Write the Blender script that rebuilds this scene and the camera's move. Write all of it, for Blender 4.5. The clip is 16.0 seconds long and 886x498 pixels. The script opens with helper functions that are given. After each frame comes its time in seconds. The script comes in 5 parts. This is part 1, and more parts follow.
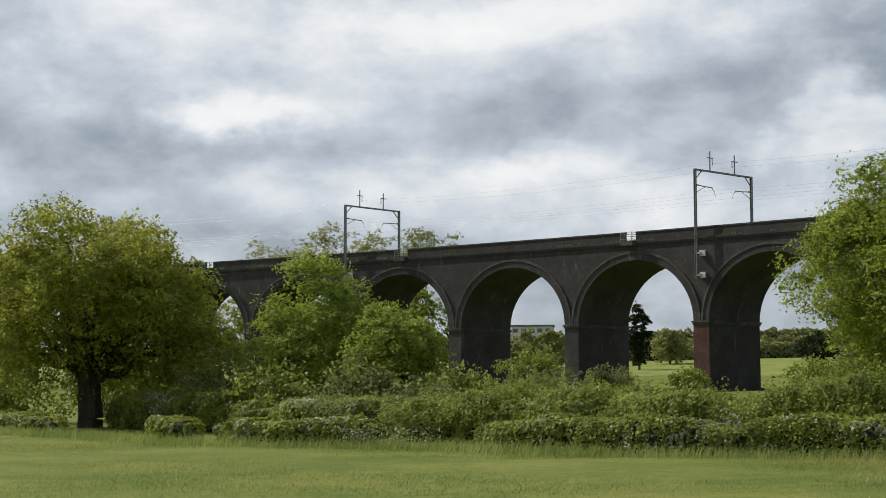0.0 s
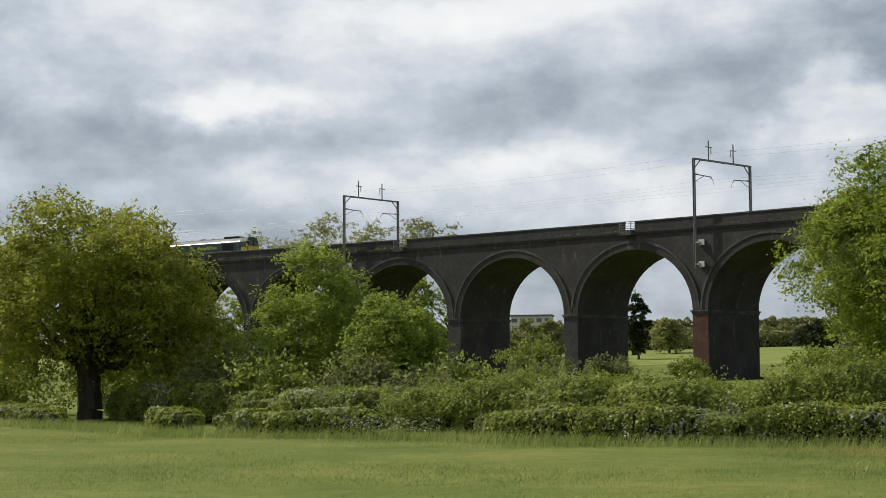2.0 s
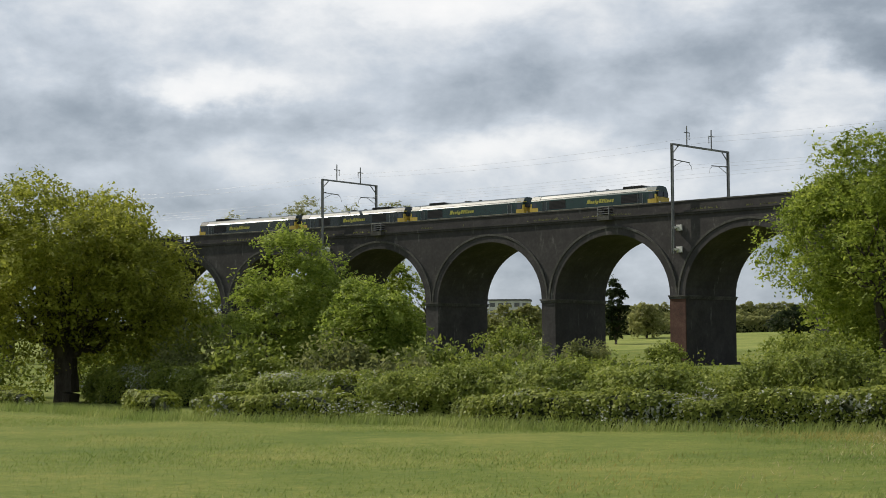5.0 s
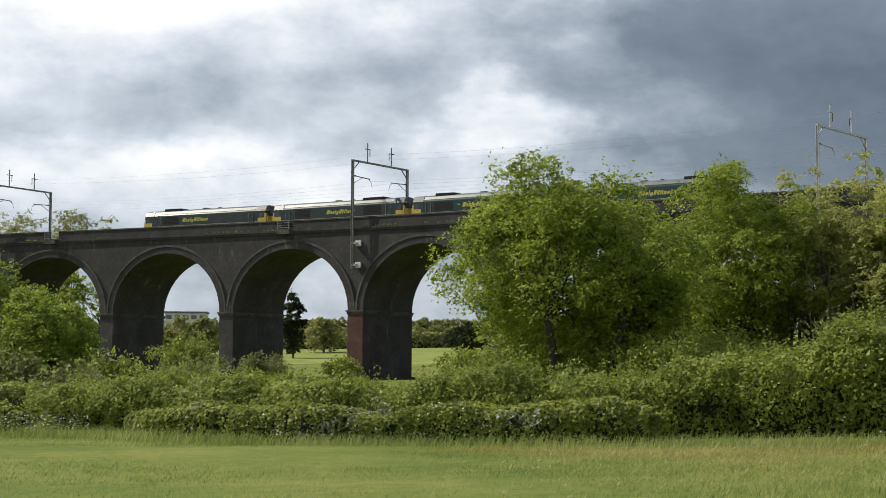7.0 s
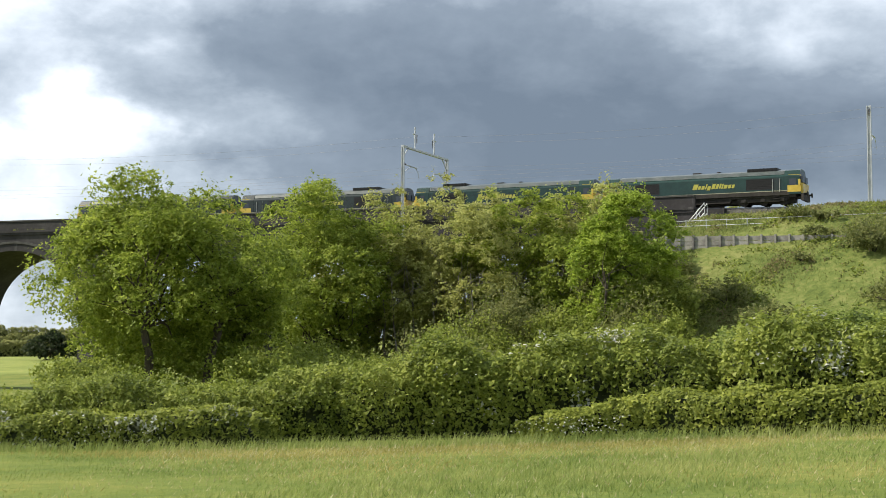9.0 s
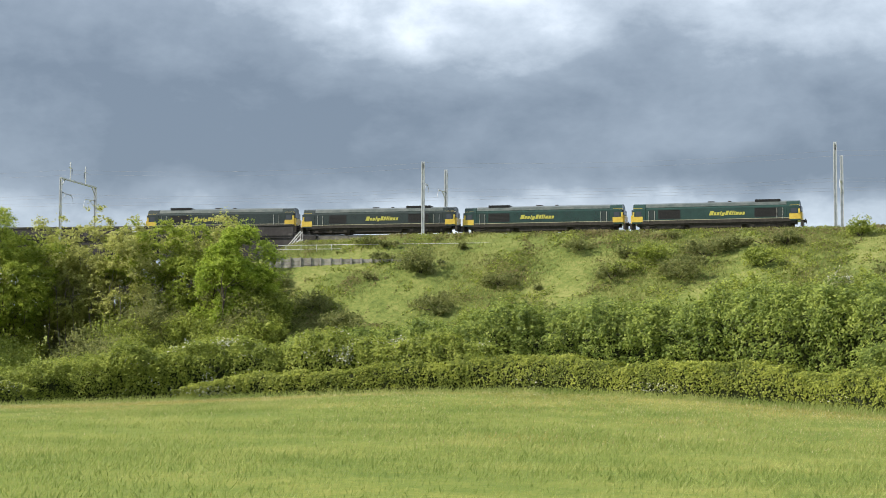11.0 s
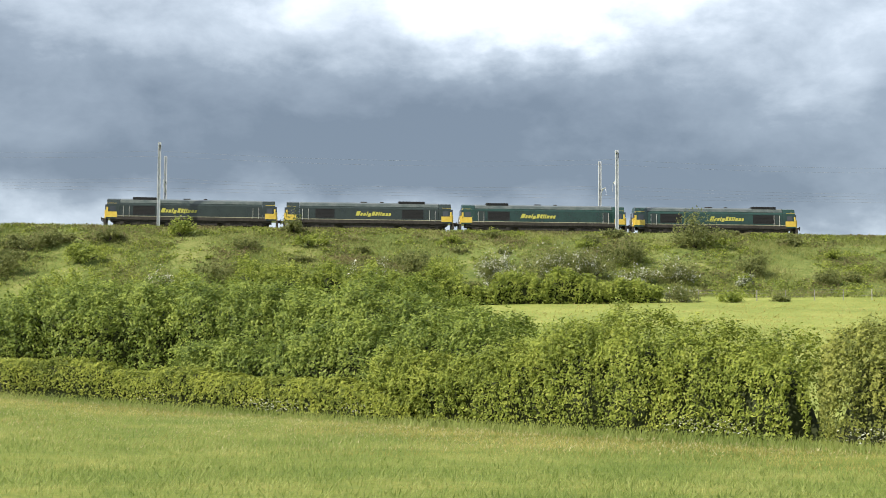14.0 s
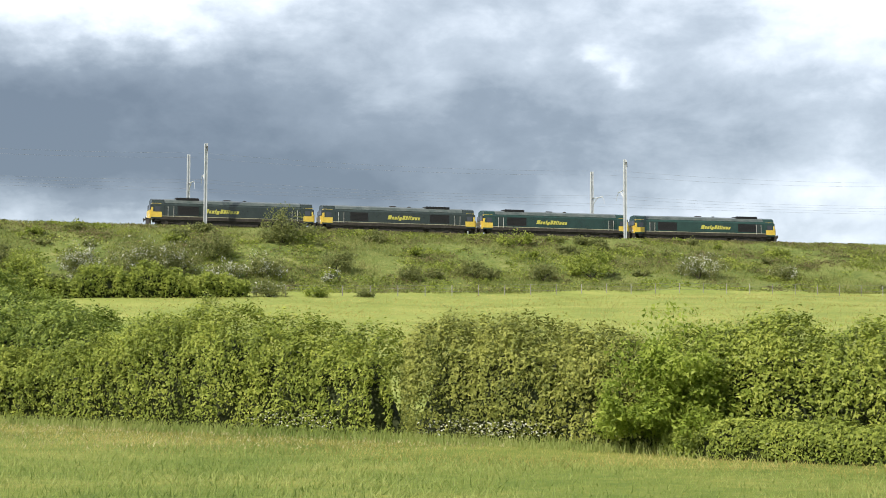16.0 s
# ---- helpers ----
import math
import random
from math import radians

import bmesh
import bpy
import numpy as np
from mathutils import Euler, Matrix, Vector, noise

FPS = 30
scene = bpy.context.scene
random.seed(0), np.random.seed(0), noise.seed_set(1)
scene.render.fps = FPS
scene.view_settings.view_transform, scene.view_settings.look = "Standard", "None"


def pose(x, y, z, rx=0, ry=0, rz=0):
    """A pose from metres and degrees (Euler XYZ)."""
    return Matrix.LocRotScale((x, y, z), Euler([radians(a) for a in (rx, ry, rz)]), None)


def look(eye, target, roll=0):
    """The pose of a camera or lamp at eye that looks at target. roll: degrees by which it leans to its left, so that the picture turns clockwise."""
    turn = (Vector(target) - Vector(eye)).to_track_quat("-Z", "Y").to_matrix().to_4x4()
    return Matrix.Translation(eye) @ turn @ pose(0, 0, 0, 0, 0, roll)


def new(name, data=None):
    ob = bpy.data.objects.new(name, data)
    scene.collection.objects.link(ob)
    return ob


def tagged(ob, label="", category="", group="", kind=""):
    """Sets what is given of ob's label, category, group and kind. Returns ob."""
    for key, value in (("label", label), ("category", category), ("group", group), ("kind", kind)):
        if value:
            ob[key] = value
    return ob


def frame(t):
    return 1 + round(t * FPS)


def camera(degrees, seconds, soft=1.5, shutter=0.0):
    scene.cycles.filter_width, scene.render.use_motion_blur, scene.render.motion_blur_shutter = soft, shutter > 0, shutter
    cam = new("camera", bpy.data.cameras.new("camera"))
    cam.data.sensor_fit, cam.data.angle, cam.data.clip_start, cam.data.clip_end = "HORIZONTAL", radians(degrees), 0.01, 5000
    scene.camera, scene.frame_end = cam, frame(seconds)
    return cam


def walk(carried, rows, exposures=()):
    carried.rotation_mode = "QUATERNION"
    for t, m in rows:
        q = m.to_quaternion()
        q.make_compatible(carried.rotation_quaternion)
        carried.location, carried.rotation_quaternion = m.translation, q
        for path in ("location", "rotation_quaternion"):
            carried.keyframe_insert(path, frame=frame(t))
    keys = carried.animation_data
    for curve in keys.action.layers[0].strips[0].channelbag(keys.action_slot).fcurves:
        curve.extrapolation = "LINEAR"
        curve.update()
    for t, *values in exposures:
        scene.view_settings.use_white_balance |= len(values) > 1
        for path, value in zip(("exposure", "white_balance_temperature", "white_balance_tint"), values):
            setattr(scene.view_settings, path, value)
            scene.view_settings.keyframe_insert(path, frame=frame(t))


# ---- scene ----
cam = camera(30.256, 16.0, soft=0.85)
# seconds, eye, turn about x, y, z in degrees
ROWS = [
    (0, 0, 0, 2.6, 94.604, 0.233, -0.006),
    (0.5, 0, 0, 2.6, 94.474, 0.129, -0.061),
    (1, 0, 0, 2.6, 94.392, 0.271, -0.033),
    (1.5, 0, 0, 2.6, 94.324, 0.44, -0.026),
    (2, 0, 0, 2.6, 94.26, 0.452, -0.025),
    (2.5, 0, 0, 2.6, 94.081, 0.425, -0.052),
    (3, 0, 0, 2.6, 93.934, 0.463, -0.045),
    (5.3, 0, 0, 2.6, 93.701, 0.131, -1.198),
    (5.5, 0, 0, 2.6, 93.718, -0.026, -1.844),
    (6, 0, 0, 2.6, 93.82, -0.099, -6.308),
    (6.5, 0, 0, 2.6, 93.99, -0.112, -8.923),
    (7, 0, 0, 2.6, 94.191, -0.292, -12.042),
    (7.5, 0, 0, 2.6, 94.33, -0.169, -15.684),
    (8, 0, 0, 2.6, 94.468, -0.215, -18.699),
    (8.5, 0, 0, 2.6, 94.639, -0.197, -22.947),
    (8.7, 0, 0, 2.6, 94.679, -0.197, -23.997),
    (9, -2.511, -3.991, 2.6, 94.569, -0.236, -26.611),
    (9.4, -8.091, -12.861, 2.6, 94.454, -0.276, -29.371),
    (10.1, -19.809, -31.488, 2.6, 94.253, -0.347, -34.164),
    (10.5, -25.389, -40.358, 2.6, 94.13, -0.3, -36.65),
    (10.8, -27.9, -44.35, 2.6, 94.057, -0.3, -38.352),
    (11, -27.9, -44.35, 2.6, 94.15, -0.2, -39.891),
    (11.5, -27.9, -44.35, 2.6, 94.344, -0.45, -44.087),
    (12, -27.9, -44.35, 2.6, 94.482, -0.35, -47.593),
    (12.5, -27.9, -44.35, 2.6, 94.578, -0.5, -52.07),
    (13, -27.9, -44.35, 2.6, 94.676, -0.47, -56.389),
    (13.5, -27.9, -44.35, 2.6, 94.605, -0.48, -60.129),
    (14, -27.9, -44.35, 2.6, 94.165, -0.3, -63.326),
    (14.5, -27.9, -44.35, 2.6, 94.066, -0.28, -66.931),
    (15, -27.9, -44.35, 2.6, 94.108, -0.33, -70.621),
    (15.5, -27.9, -44.35, 2.6, 94.117, -0.16, -74.228),
    (16, -27.9, -44.35, 2.6, 94.023, -0.12, -77.681),
]
walk(cam, [(r[0], pose(*r[1:])) for r in ROWS], exposures=[(0, -0.08), (5.5, -0.03), (7, 0.17), (8.5, 0.57), (11, 0.87), (13.5, 0.86), (16, 0.75)])

# the railway in plan: a gentle curve, with its heading as a polynomial of the way along it
RX, RY, RH = 63.921, 168.996, -0.8465
RK = (-0.1452, 0.0085, 0.0028)
BEND = (-0.0452, 0.1038, -0.0417, 0.0086)
RAIL, FALL = 19.505, -0.00220
SPEED, GAIN = 26.77, 0.0441


def heading(s):
    """The railway's heading s metres along it; past the viaduct it bends on over the embankment."""
    u = np.asarray(s, float) / 100
    v = np.maximum(u - 0.5, 0)
    return RH + RK[0] * u + RK[1] * u ** 2 + RK[2] * u ** 3 + BEND[0] * v ** 2 + BEND[1] * v ** 3 + BEND[2] * v ** 4


def rail_lift(s):
    """How far the ballast raises the rails on the viaduct's deck."""
    t = np.clip((70 - np.asarray(s, float)) / 25, 0, 1)
    return 0.35 * t * t * (3 - 2 * t)


def rail_z(s):
    return RAIL + FALL * s + BEND[3] * np.clip(s / 100 - 0.5, 0, 3) ** 2


# ---- light: sun through broken cloud, from the left of the viaduct ----
SUN_AZ, SUN_EL = 301.0, 42.0
world = bpy.data.worlds.new("sky")
scene.world = world
world.use_nodes = True


def link(nt, a, b):
    nt.links.new(a, b)


def sky_nodes():
    nt = world.node_tree
    n = nt.nodes
    n.clear()
    out = n.new("ShaderNodeOutputWorld")
    bg = n.new("ShaderNodeBackground")
    sky = n.new("ShaderNodeTexSky")
    sky.sky_type, sky.sun_disc = "NISHITA", False
    sky.sun_elevation, sky.sun_rotation = radians(SUN_EL), radians(SUN_AZ)
    sky.air_density, sky.dust_density = 1.0, 0.6
    coord = n.new("ShaderNodeTexCoord")

    def math_node(op, a, b=None, c=None):
        m = n.new("ShaderNodeMath")
        m.operation = op
        for i, v in enumerate((a, b, c)):
            if v is None:
                continue
            if isinstance(v, (int, float)):
                m.inputs[i].default_value = v
            else:
                link(nt, v, m.inputs[i])
        return m.outputs[0]

    sep = n.new("ShaderNodeSeparateXYZ")
    link(nt, coord.outputs["Generated"], sep.inputs[0])
    x, y, z = sep.outputs
    az = math_node("MULTIPLY", math_node("ARCTAN2", x, y), 57.2958)
    el = math_node("MULTIPLY", math_node("ARCSINE", z), 57.2958)
    flat = n.new("ShaderNodeCombineXYZ")
    link(nt, math_node("MULTIPLY", az, 0.12), flat.inputs[0])
    link(nt, math_node("MULTIPLY", el, 0.2), flat.inputs[1])
    flat.inputs[2].default_value = 3.7

    def fbm(scale, detail, rough, w):
        t = n.new("ShaderNodeTexNoise")
        t.inputs["Scale"].default_value = scale
        t.inputs["Detail"].default_value = detail
        t.inputs["Roughness"].default_value = rough
        t.inputs["Distortion"].default_value = w
        link(nt, flat.outputs[0], t.inputs["Vector"])
        return t.outputs["Fac"]

    # the masses take ragged, billowing edges from a warp of their bearings and heights
    warp = n.new("ShaderNodeTexNoise")
    for key, value in (("Scale", 1.7), ("Detail", 7.0), ("Roughness", 0.56)):
        warp.inputs[key].default_value = value
    link(nt, flat.outputs[0], warp.inputs["Vector"])
    split = n.new("ShaderNodeSeparateColor")
    link(nt, warp.outputs["Color"], split.inputs[0])
    az = math_node("MULTIPLY_ADD", math_node("SUBTRACT", split.outputs[0], 0.5), 9.0, az)
    el = math_node("MULTIPLY_ADD", math_node("SUBTRACT", split.outputs[1], 0.5), 3.6, el)

    big, fine = fbm(0.8, 6.0, 0.5, 0.25), fbm(2.4, 8.0, 0.58, 0.15)

    def bank(az0, el0, wide, tall, amount):
        # a soft cloud mass, in degrees of bearing and height
        u = math_node("DIVIDE", math_node("SUBTRACT", az, az0), wide)
        v = math_node("DIVIDE", math_node("SUBTRACT", el, el0), tall)
        r = math_node("ADD", math_node("MULTIPLY", u, u), math_node("MULTIPLY", v, v))
        return math_node("MULTIPLY", math_node("EXPONENT", math_node("MULTIPLY", r, -1.0)), amount)

    total = math_node("ADD", math_node("MULTIPLY", math_node("SUBTRACT", big, 0.5), 0.72), math_node("MULTIPLY", math_node("SUBTRACT", fine, 0.5), 0.5))
    for b in BANKS:
        total = math_node("ADD", total, bank(*b))
    total = math_node("ADD", total, 0.5)
    ramp = n.new("ShaderNodeValToRGB")
    link(nt, total, ramp.inputs[0])
    e = ramp.color_ramp.elements
    e[0].position, e[0].color = 0.0, (0.114, 0.145, 0.189, 1)
    e[1].position, e[1].color = 1.0, (1.08, 1.06, 1.04, 1)
    for pos, col in ((0.25, (0.191, 0.231, 0.284, 1)), (0.45, (0.36, 0.412, 0.475, 1)), (0.62, (0.60, 0.655, 0.725, 1)), (0.8, (0.93, 0.94, 0.95, 1))):
        k = e.new(pos)
        k.color = col
    mix = n.new("ShaderNodeMixRGB")
    mix.inputs[0].default_value = 0.93
    scale = n.new("ShaderNodeMixRGB")
    scale.blend_type = "MULTIPLY"
    scale.inputs[0].default_value = 1.0
    scale.inputs[2].default_value = (0.1, 0.1, 0.1, 1)
    link(nt, sky.outputs[0], scale.inputs[1])
    link(nt, scale.outputs[0], mix.inputs[1])
    link(nt, ramp.outputs[0], mix.inputs[2])
    link(nt, mix.outputs[0], bg.inputs[0])
    bg.inputs[1].default_value = SKY
    link(nt, bg.outputs[0], out.inputs[0])


SKY = 1.0
# cloud masses and gaps: bearing, height, half widths in degrees, amount
BANKS = [
    (-8, 9.7, 3.2, 0.6, 0.30), (-9, 12.3, 9, 2.0, 0.26), (12, 12.8, 5, 1.4, 0.06), (3, 12.8, 6, 1.5, 0.30), (-7, 8.4, 10, 0.9, -0.05), (7, 9.8, 6.0, 0.9, -0.05), (8.5, 11.6, 4.0, 1.2, 0.10),
    (3.5, 7.4, 4.5, 0.8, 0.24), (-6, 6.6, 9, 0.9, 0.12), (13.7, 9.5, 1.3, 0.8, 0.22), (15.2, 8.5, 2.2, 0.8, 0.25), (12.4, 8.0, 1.8, 0.7, 0.22), (9, 6.0, 11, 1.3, 0.20), (24, 9.5, 6.5, 5, -0.24),
    (32, 9, 8, 4.5, -0.30), (18.5, 12, 4, 2, -0.16), (43, 13.0, 7, 1.6, 0.06), (45, 8.6, 14, 2.2, -0.28), (36, 9, 4, 4, -0.08),
    (66.6, 13.0, 4.0, 1.6, 0.50), (60, 8.4, 9, 2.2, -0.32), (70, 8.7, 7, 2.2, -0.26), (83.5, 10.6, 1.1, 0.6, 0.17), (92, 12.6, 4, 2.0, 0.30),
    (8, 9.8, 7, 1.6, 0.08), (7, 10.2, 5, 1.4, 0.04), (71, 5.6, 6, 0.9, -0.30), (21.5, 7, 4, 1.6, -0.12), (66, 7, 6, 1.3, -0.10), (81, 8.0, 8, 1.6, -0.12), (49, 12.5, 5, 1.5, -0.02), (78, 12.5, 5, 2.0, -0.08), (53, 12.0, 4, 2.0, -0.12), (52, 6.8, 18, 1.2, -0.25), (74, 6.7, 11, 1.1, -0.22), (34, 6.5, 8, 1.0, -0.1),
]
sky_nodes()
sun = new("sun", bpy.data.lights.new("sun", "SUN"))
sun.data.energy, sun.data.angle, sun.data.color = 4.4, radians(0.6), (1.0, 0.93, 0.80)
sun.matrix_world = look((0, 0, 0), (-math.sin(radians(SUN_AZ)) * math.cos(radians(SUN_EL)), -math.cos(radians(SUN_AZ)) * math.cos(radians(SUN_EL)), -math.sin(radians(SUN_EL))))


# ---- materials ----
def material(name, colors, rough=0.8, metal=0.0, scale=1.0, bump=0.0, bump_scale=8.0, island=0.0, objrand=0.0, translucent=0.0, spec=0.3, stretch=(1, 1, 1), detail=5.0, streaks=None, mottle=0.0):
    """A surface with a noise of two scales between its colours; optional spread by leaf or by piece."""
    m = bpy.data.materials.new(name)
    m.use_nodes = True
    nt = m.node_tree
    n = nt.nodes
    p = n["Principled BSDF"]
    p.inputs["Roughness"].default_value, p.inputs["Metallic"].default_value = rough, metal
    p.inputs["Specular IOR Level"].default_value = spec
    coord = n.new("ShaderNodeTexCoord")
    mp = n.new("ShaderNodeMapping")
    mp.inputs["Scale"].default_value = stretch
    link(nt, coord.outputs["Object"], mp.inputs[0])
    a = n.new("ShaderNodeTexNoise")
    a.inputs["Scale"].default_value, a.inputs["Detail"].default_value, a.inputs["Roughness"].default_value = scale, detail, 0.62
    b = n.new("ShaderNodeTexNoise")
    b.inputs["Scale"].default_value, b.inputs["Detail"].default_value = scale * 7.3, 3.0
    for t in (a, b):
        link(nt, mp.outputs[0], t.inputs["Vector"])
    add = n.new("ShaderNodeMath")
    add.operation = "MULTIPLY_ADD"
    link(nt, b.outputs["Fac"], add.inputs[0])
    add.inputs[1].default_value = 0.45
    sub = n.new("ShaderNodeMath")
    sub.operation = "SUBTRACT"
    link(nt, a.outputs["Fac"], sub.inputs[0])
    sub.inputs[1].default_value = 0.22
    link(nt, sub.outputs[0], add.inputs[2])
    fac = add.outputs[0]
    if mottle:
        c3 = n.new("ShaderNodeTexNoise")
        c3.inputs["Scale"].default_value, c3.inputs["Detail"].default_value, c3.inputs["Roughness"].default_value = mottle, 4.0, 0.7
        link(nt, mp.outputs[0], c3.inputs["Vector"])
        m3 = n.new("ShaderNodeMath")
        m3.operation = "MULTIPLY_ADD"
        link(nt, c3.outputs["Fac"], m3.inputs[0])
        m3.inputs[1].default_value = 0.9
        s3 = n.new("ShaderNodeMath")
        s3.operation = "SUBTRACT"
        link(nt, fac, s3.inputs[0])
        s3.inputs[1].default_value = 0.45
        link(nt, s3.outputs[0], m3.inputs[2])
        fac = m3.outputs[0]
    if island or objrand:
        if island:
            g = n.new("ShaderNodeNewGeometry")
            r = g.outputs["Random Per Island"]
        else:
            g = n.new("ShaderNodeObjectInfo")
            r = g.outputs["Random"]
        k = n.new("ShaderNodeMath")
        k.operation = "MULTIPLY_ADD"
        link(nt, r, k.inputs[0])
        k.inputs[1].default_value = island or objrand
        s2 = n.new("ShaderNodeMath")
        s2.operation = "SUBTRACT"
        link(nt, fac, s2.inputs[0])
        s2.inputs[1].default_value = (island or objrand) / 2
        link(nt, s2.outputs[0], k.inputs[2])
        fac = k.outputs[0]
    ramp = n.new("ShaderNodeValToRGB")
    e = ramp.color_ramp.elements
    e[0].position, e[0].color = 0.25, (*colors[0], 1)
    e[1].position, e[1].color = 0.75, (*colors[-1], 1)
    for i, c in enumerate(colors[1:-1]):
        k = e.new(0.25 + 0.5 * (i + 1) / (len(colors) - 1))
        k.color = (*c, 1)
    link(nt, fac, ramp.inputs[0])
    tone = ramp.outputs[0]
    if streaks:
        # lime run-off: pale upright streaks with a shape of their own
        mp2 = n.new("ShaderNodeMapping")
        mp2.inputs["Scale"].default_value = (0.55, 0.55, 0.16)
        link(nt, coord.outputs["Object"], mp2.inputs[0])
        t2 = n.new("ShaderNodeTexNoise")
        t2.inputs["Scale"].default_value, t2.inputs["Detail"].default_value, t2.inputs["Roughness"].default_value = 1.6, 7.0, 0.68
        link(nt, mp2.outputs[0], t2.inputs["Vector"])
        r2 = n.new("ShaderNodeValToRGB")
        r2.color_ramp.elements[0].position, r2.color_ramp.elements[1].position = 0.60, 0.76
        link(nt, t2.outputs["Fac"], r2.inputs[0])
        mx2 = n.new("ShaderNodeMixRGB")
        mx2.inputs[2].default_value = (*streaks, 1)
        link(nt, r2.outputs[0], mx2.inputs[0])
        link(nt, tone, mx2.inputs[1])
        tone = mx2.outputs[0]
    link(nt, tone, p.inputs["Base Color"])
    if bump:
        t = n.new("ShaderNodeTexNoise")
        t.inputs["Scale"].default_value, t.inputs["Detail"].default_value = bump_scale, 4.0
        link(nt, mp.outputs[0], t.inputs["Vector"])
        bu = n.new("ShaderNodeBump")
        bu.inputs["Strength"].default_value, bu.inputs["Distance"].default_value = bump, 0.05
        link(nt, t.outputs["Fac"], bu.inputs["Height"])
        link(nt, bu.outputs[0], p.inputs["Normal"])
    if translucent:
        tr = n.new("ShaderNodeBsdfTranslucent")
        link(nt, ramp.outputs[0], tr.inputs[0])
        mx = n.new("ShaderNodeMixShader")
        mx.inputs[0].default_value = translucent
        link(nt, p.outputs[0], mx.inputs[1])
        link(nt, tr.outputs[0], mx.inputs[2])
        link(nt, mx.outputs[0], n["Material Output"].inputs[0])
    return m


def leafy(name, dark, mid, light, scale=0.5, thin=0.55):
    return material(name, [dark, mid, light], rough=0.55, scale=scale, island=0.40, translucent=thin, spec=0.2)


M_GRASS = material("meadow_grass", [(0.086, 0.124, 0.023), (0.131, 0.161, 0.033), (0.206, 0.205, 0.051)], rough=0.9, scale=0.16, bump=0.9, bump_scale=5.0, detail=10.0, spec=0.1, mottle=5.0)
M_PASTURE = material("pasture_turf", [(0.132, 0.168, 0.038), (0.19, 0.222, 0.053), (0.27, 0.28, 0.08)], rough=0.9, scale=0.12, bump=0.8, bump_scale=4.0, detail=10.0, spec=0.1, mottle=3.0)
M_BLADE = material("grass_blades", [(0.160, 0.222, 0.055), (0.236, 0.29, 0.078), (0.355, 0.378, 0.135)], rough=0.6, scale=0.16, island=0.25, translucent=0.5, spec=0.2)
M_DRY = material("dry_grass_blades", [(0.235, 0.224, 0.060), (0.345, 0.312, 0.098), (0.465, 0.405, 0.165)], rough=0.6, scale=0.16, island=0.25, translucent=0.5, spec=0.2)
M_BRICK = material("blue_brick", [(0.0275, 0.0255, 0.0265), (0.0435, 0.040, 0.041), (0.069, 0.0635, 0.0635)], rough=0.85, scale=0.35, bump=0.5, bump_scale=9.0, detail=8.0, streaks=(0.16, 0.155, 0.15))
M_RED = material("red_brick", [(0.05, 0.026, 0.02), (0.085, 0.042, 0.032), (0.12, 0.07, 0.055)], rough=0.85, scale=0.9, bump=0.5, bump_scale=9.0, detail=8.0)
M_STONE = material("weathered_coping", [(0.036, 0.035, 0.033), (0.068, 0.066, 0.062), (0.12, 0.117, 0.108)], rough=0.9, scale=0.8, bump=0.4)
M_STEEL = material("galvanised_steel", [(0.34, 0.36, 0.38), (0.45, 0.47, 0.49), (0.55, 0.57, 0.59)], rough=0.55, metal=0.2, scale=1.5)
# dull steel of rails and railings; also the backlit portals' darkness, as colour
M_OLD_BACKLIT_STEEL = material("weathered_and_backlit_steel", [(0.12, 0.125, 0.13), (0.19, 0.195, 0.20), (0.26, 0.265, 0.27)], rough=0.65, metal=0.2, scale=1.5)
M_WHITE = material("pale_plate", [(0.5, 0.5, 0.48), (0.62, 0.62, 0.6)], rough=0.6, scale=2.0)
M_WIRE = material("copper_wire", [(0.30, 0.305, 0.31), (0.38, 0.385, 0.39)], rough=0.4, metal=0.6, scale=2.0)
M_BALLAST = material("ballast", [(0.08, 0.075, 0.065), (0.15, 0.14, 0.125), (0.24, 0.225, 0.2)], rough=0.95, scale=3.0, bump=1.0, bump_scale=14.0)
M_ROUGH = material("rough_bank_grass", [(0.060, 0.085, 0.021), (0.114, 0.142, 0.036), (0.184, 0.19, 0.065)], rough=0.95, scale=0.22, bump=1.0, bump_scale=3.0, detail=10.0, spec=0.1, mottle=2.2)
M_TUSSOCK = material("tussock_grass", [(0.125, 0.155, 0.042), (0.205, 0.228, 0.066), (0.305, 0.295, 0.12)], rough=0.7, scale=0.2, island=0.3, translucent=0.5, spec=0.2)
M_STRAW = material("seed_heads", [(0.30, 0.27, 0.12), (0.40, 0.37, 0.19), (0.50, 0.47, 0.28)], rough=0.7, scale=0.5, island=0.3, translucent=0.4, spec=0.2)
M_BARK = material("bark", [(0.028, 0.022, 0.016), (0.055, 0.045, 0.034), (0.09, 0.078, 0.06)], rough=0.95, scale=2.5, bump=0.8, bump_scale=12.0, stretch=(1, 1, 0.25))
M_STEM = material("grey_stems", [(0.09, 0.08, 0.065), (0.16, 0.145, 0.12), (0.23, 0.21, 0.18)], rough=0.95, scale=2.5, stretch=(1, 1, 0.25))
# near-black green that paints the shade inside the hedges
M_CORE = material("hedge_inside_shade", [(0.016, 0.021, 0.009), (0.029, 0.037, 0.014), (0.046, 0.057, 0.02)], rough=0.95, scale=1.5, bump=0.8)
M_OAK = leafy("oak_leaves", (0.155, 0.176, 0.024), (0.295, 0.315, 0.041), (0.43, 0.44, 0.078))
M_MAPLE = leafy("maple_leaves", (0.125, 0.18, 0.025), (0.25, 0.32, 0.048), (0.38, 0.44, 0.09))
M_SYC = leafy("sycamore_leaves", (0.125, 0.175, 0.023), (0.25, 0.315, 0.045), (0.385, 0.435, 0.08))
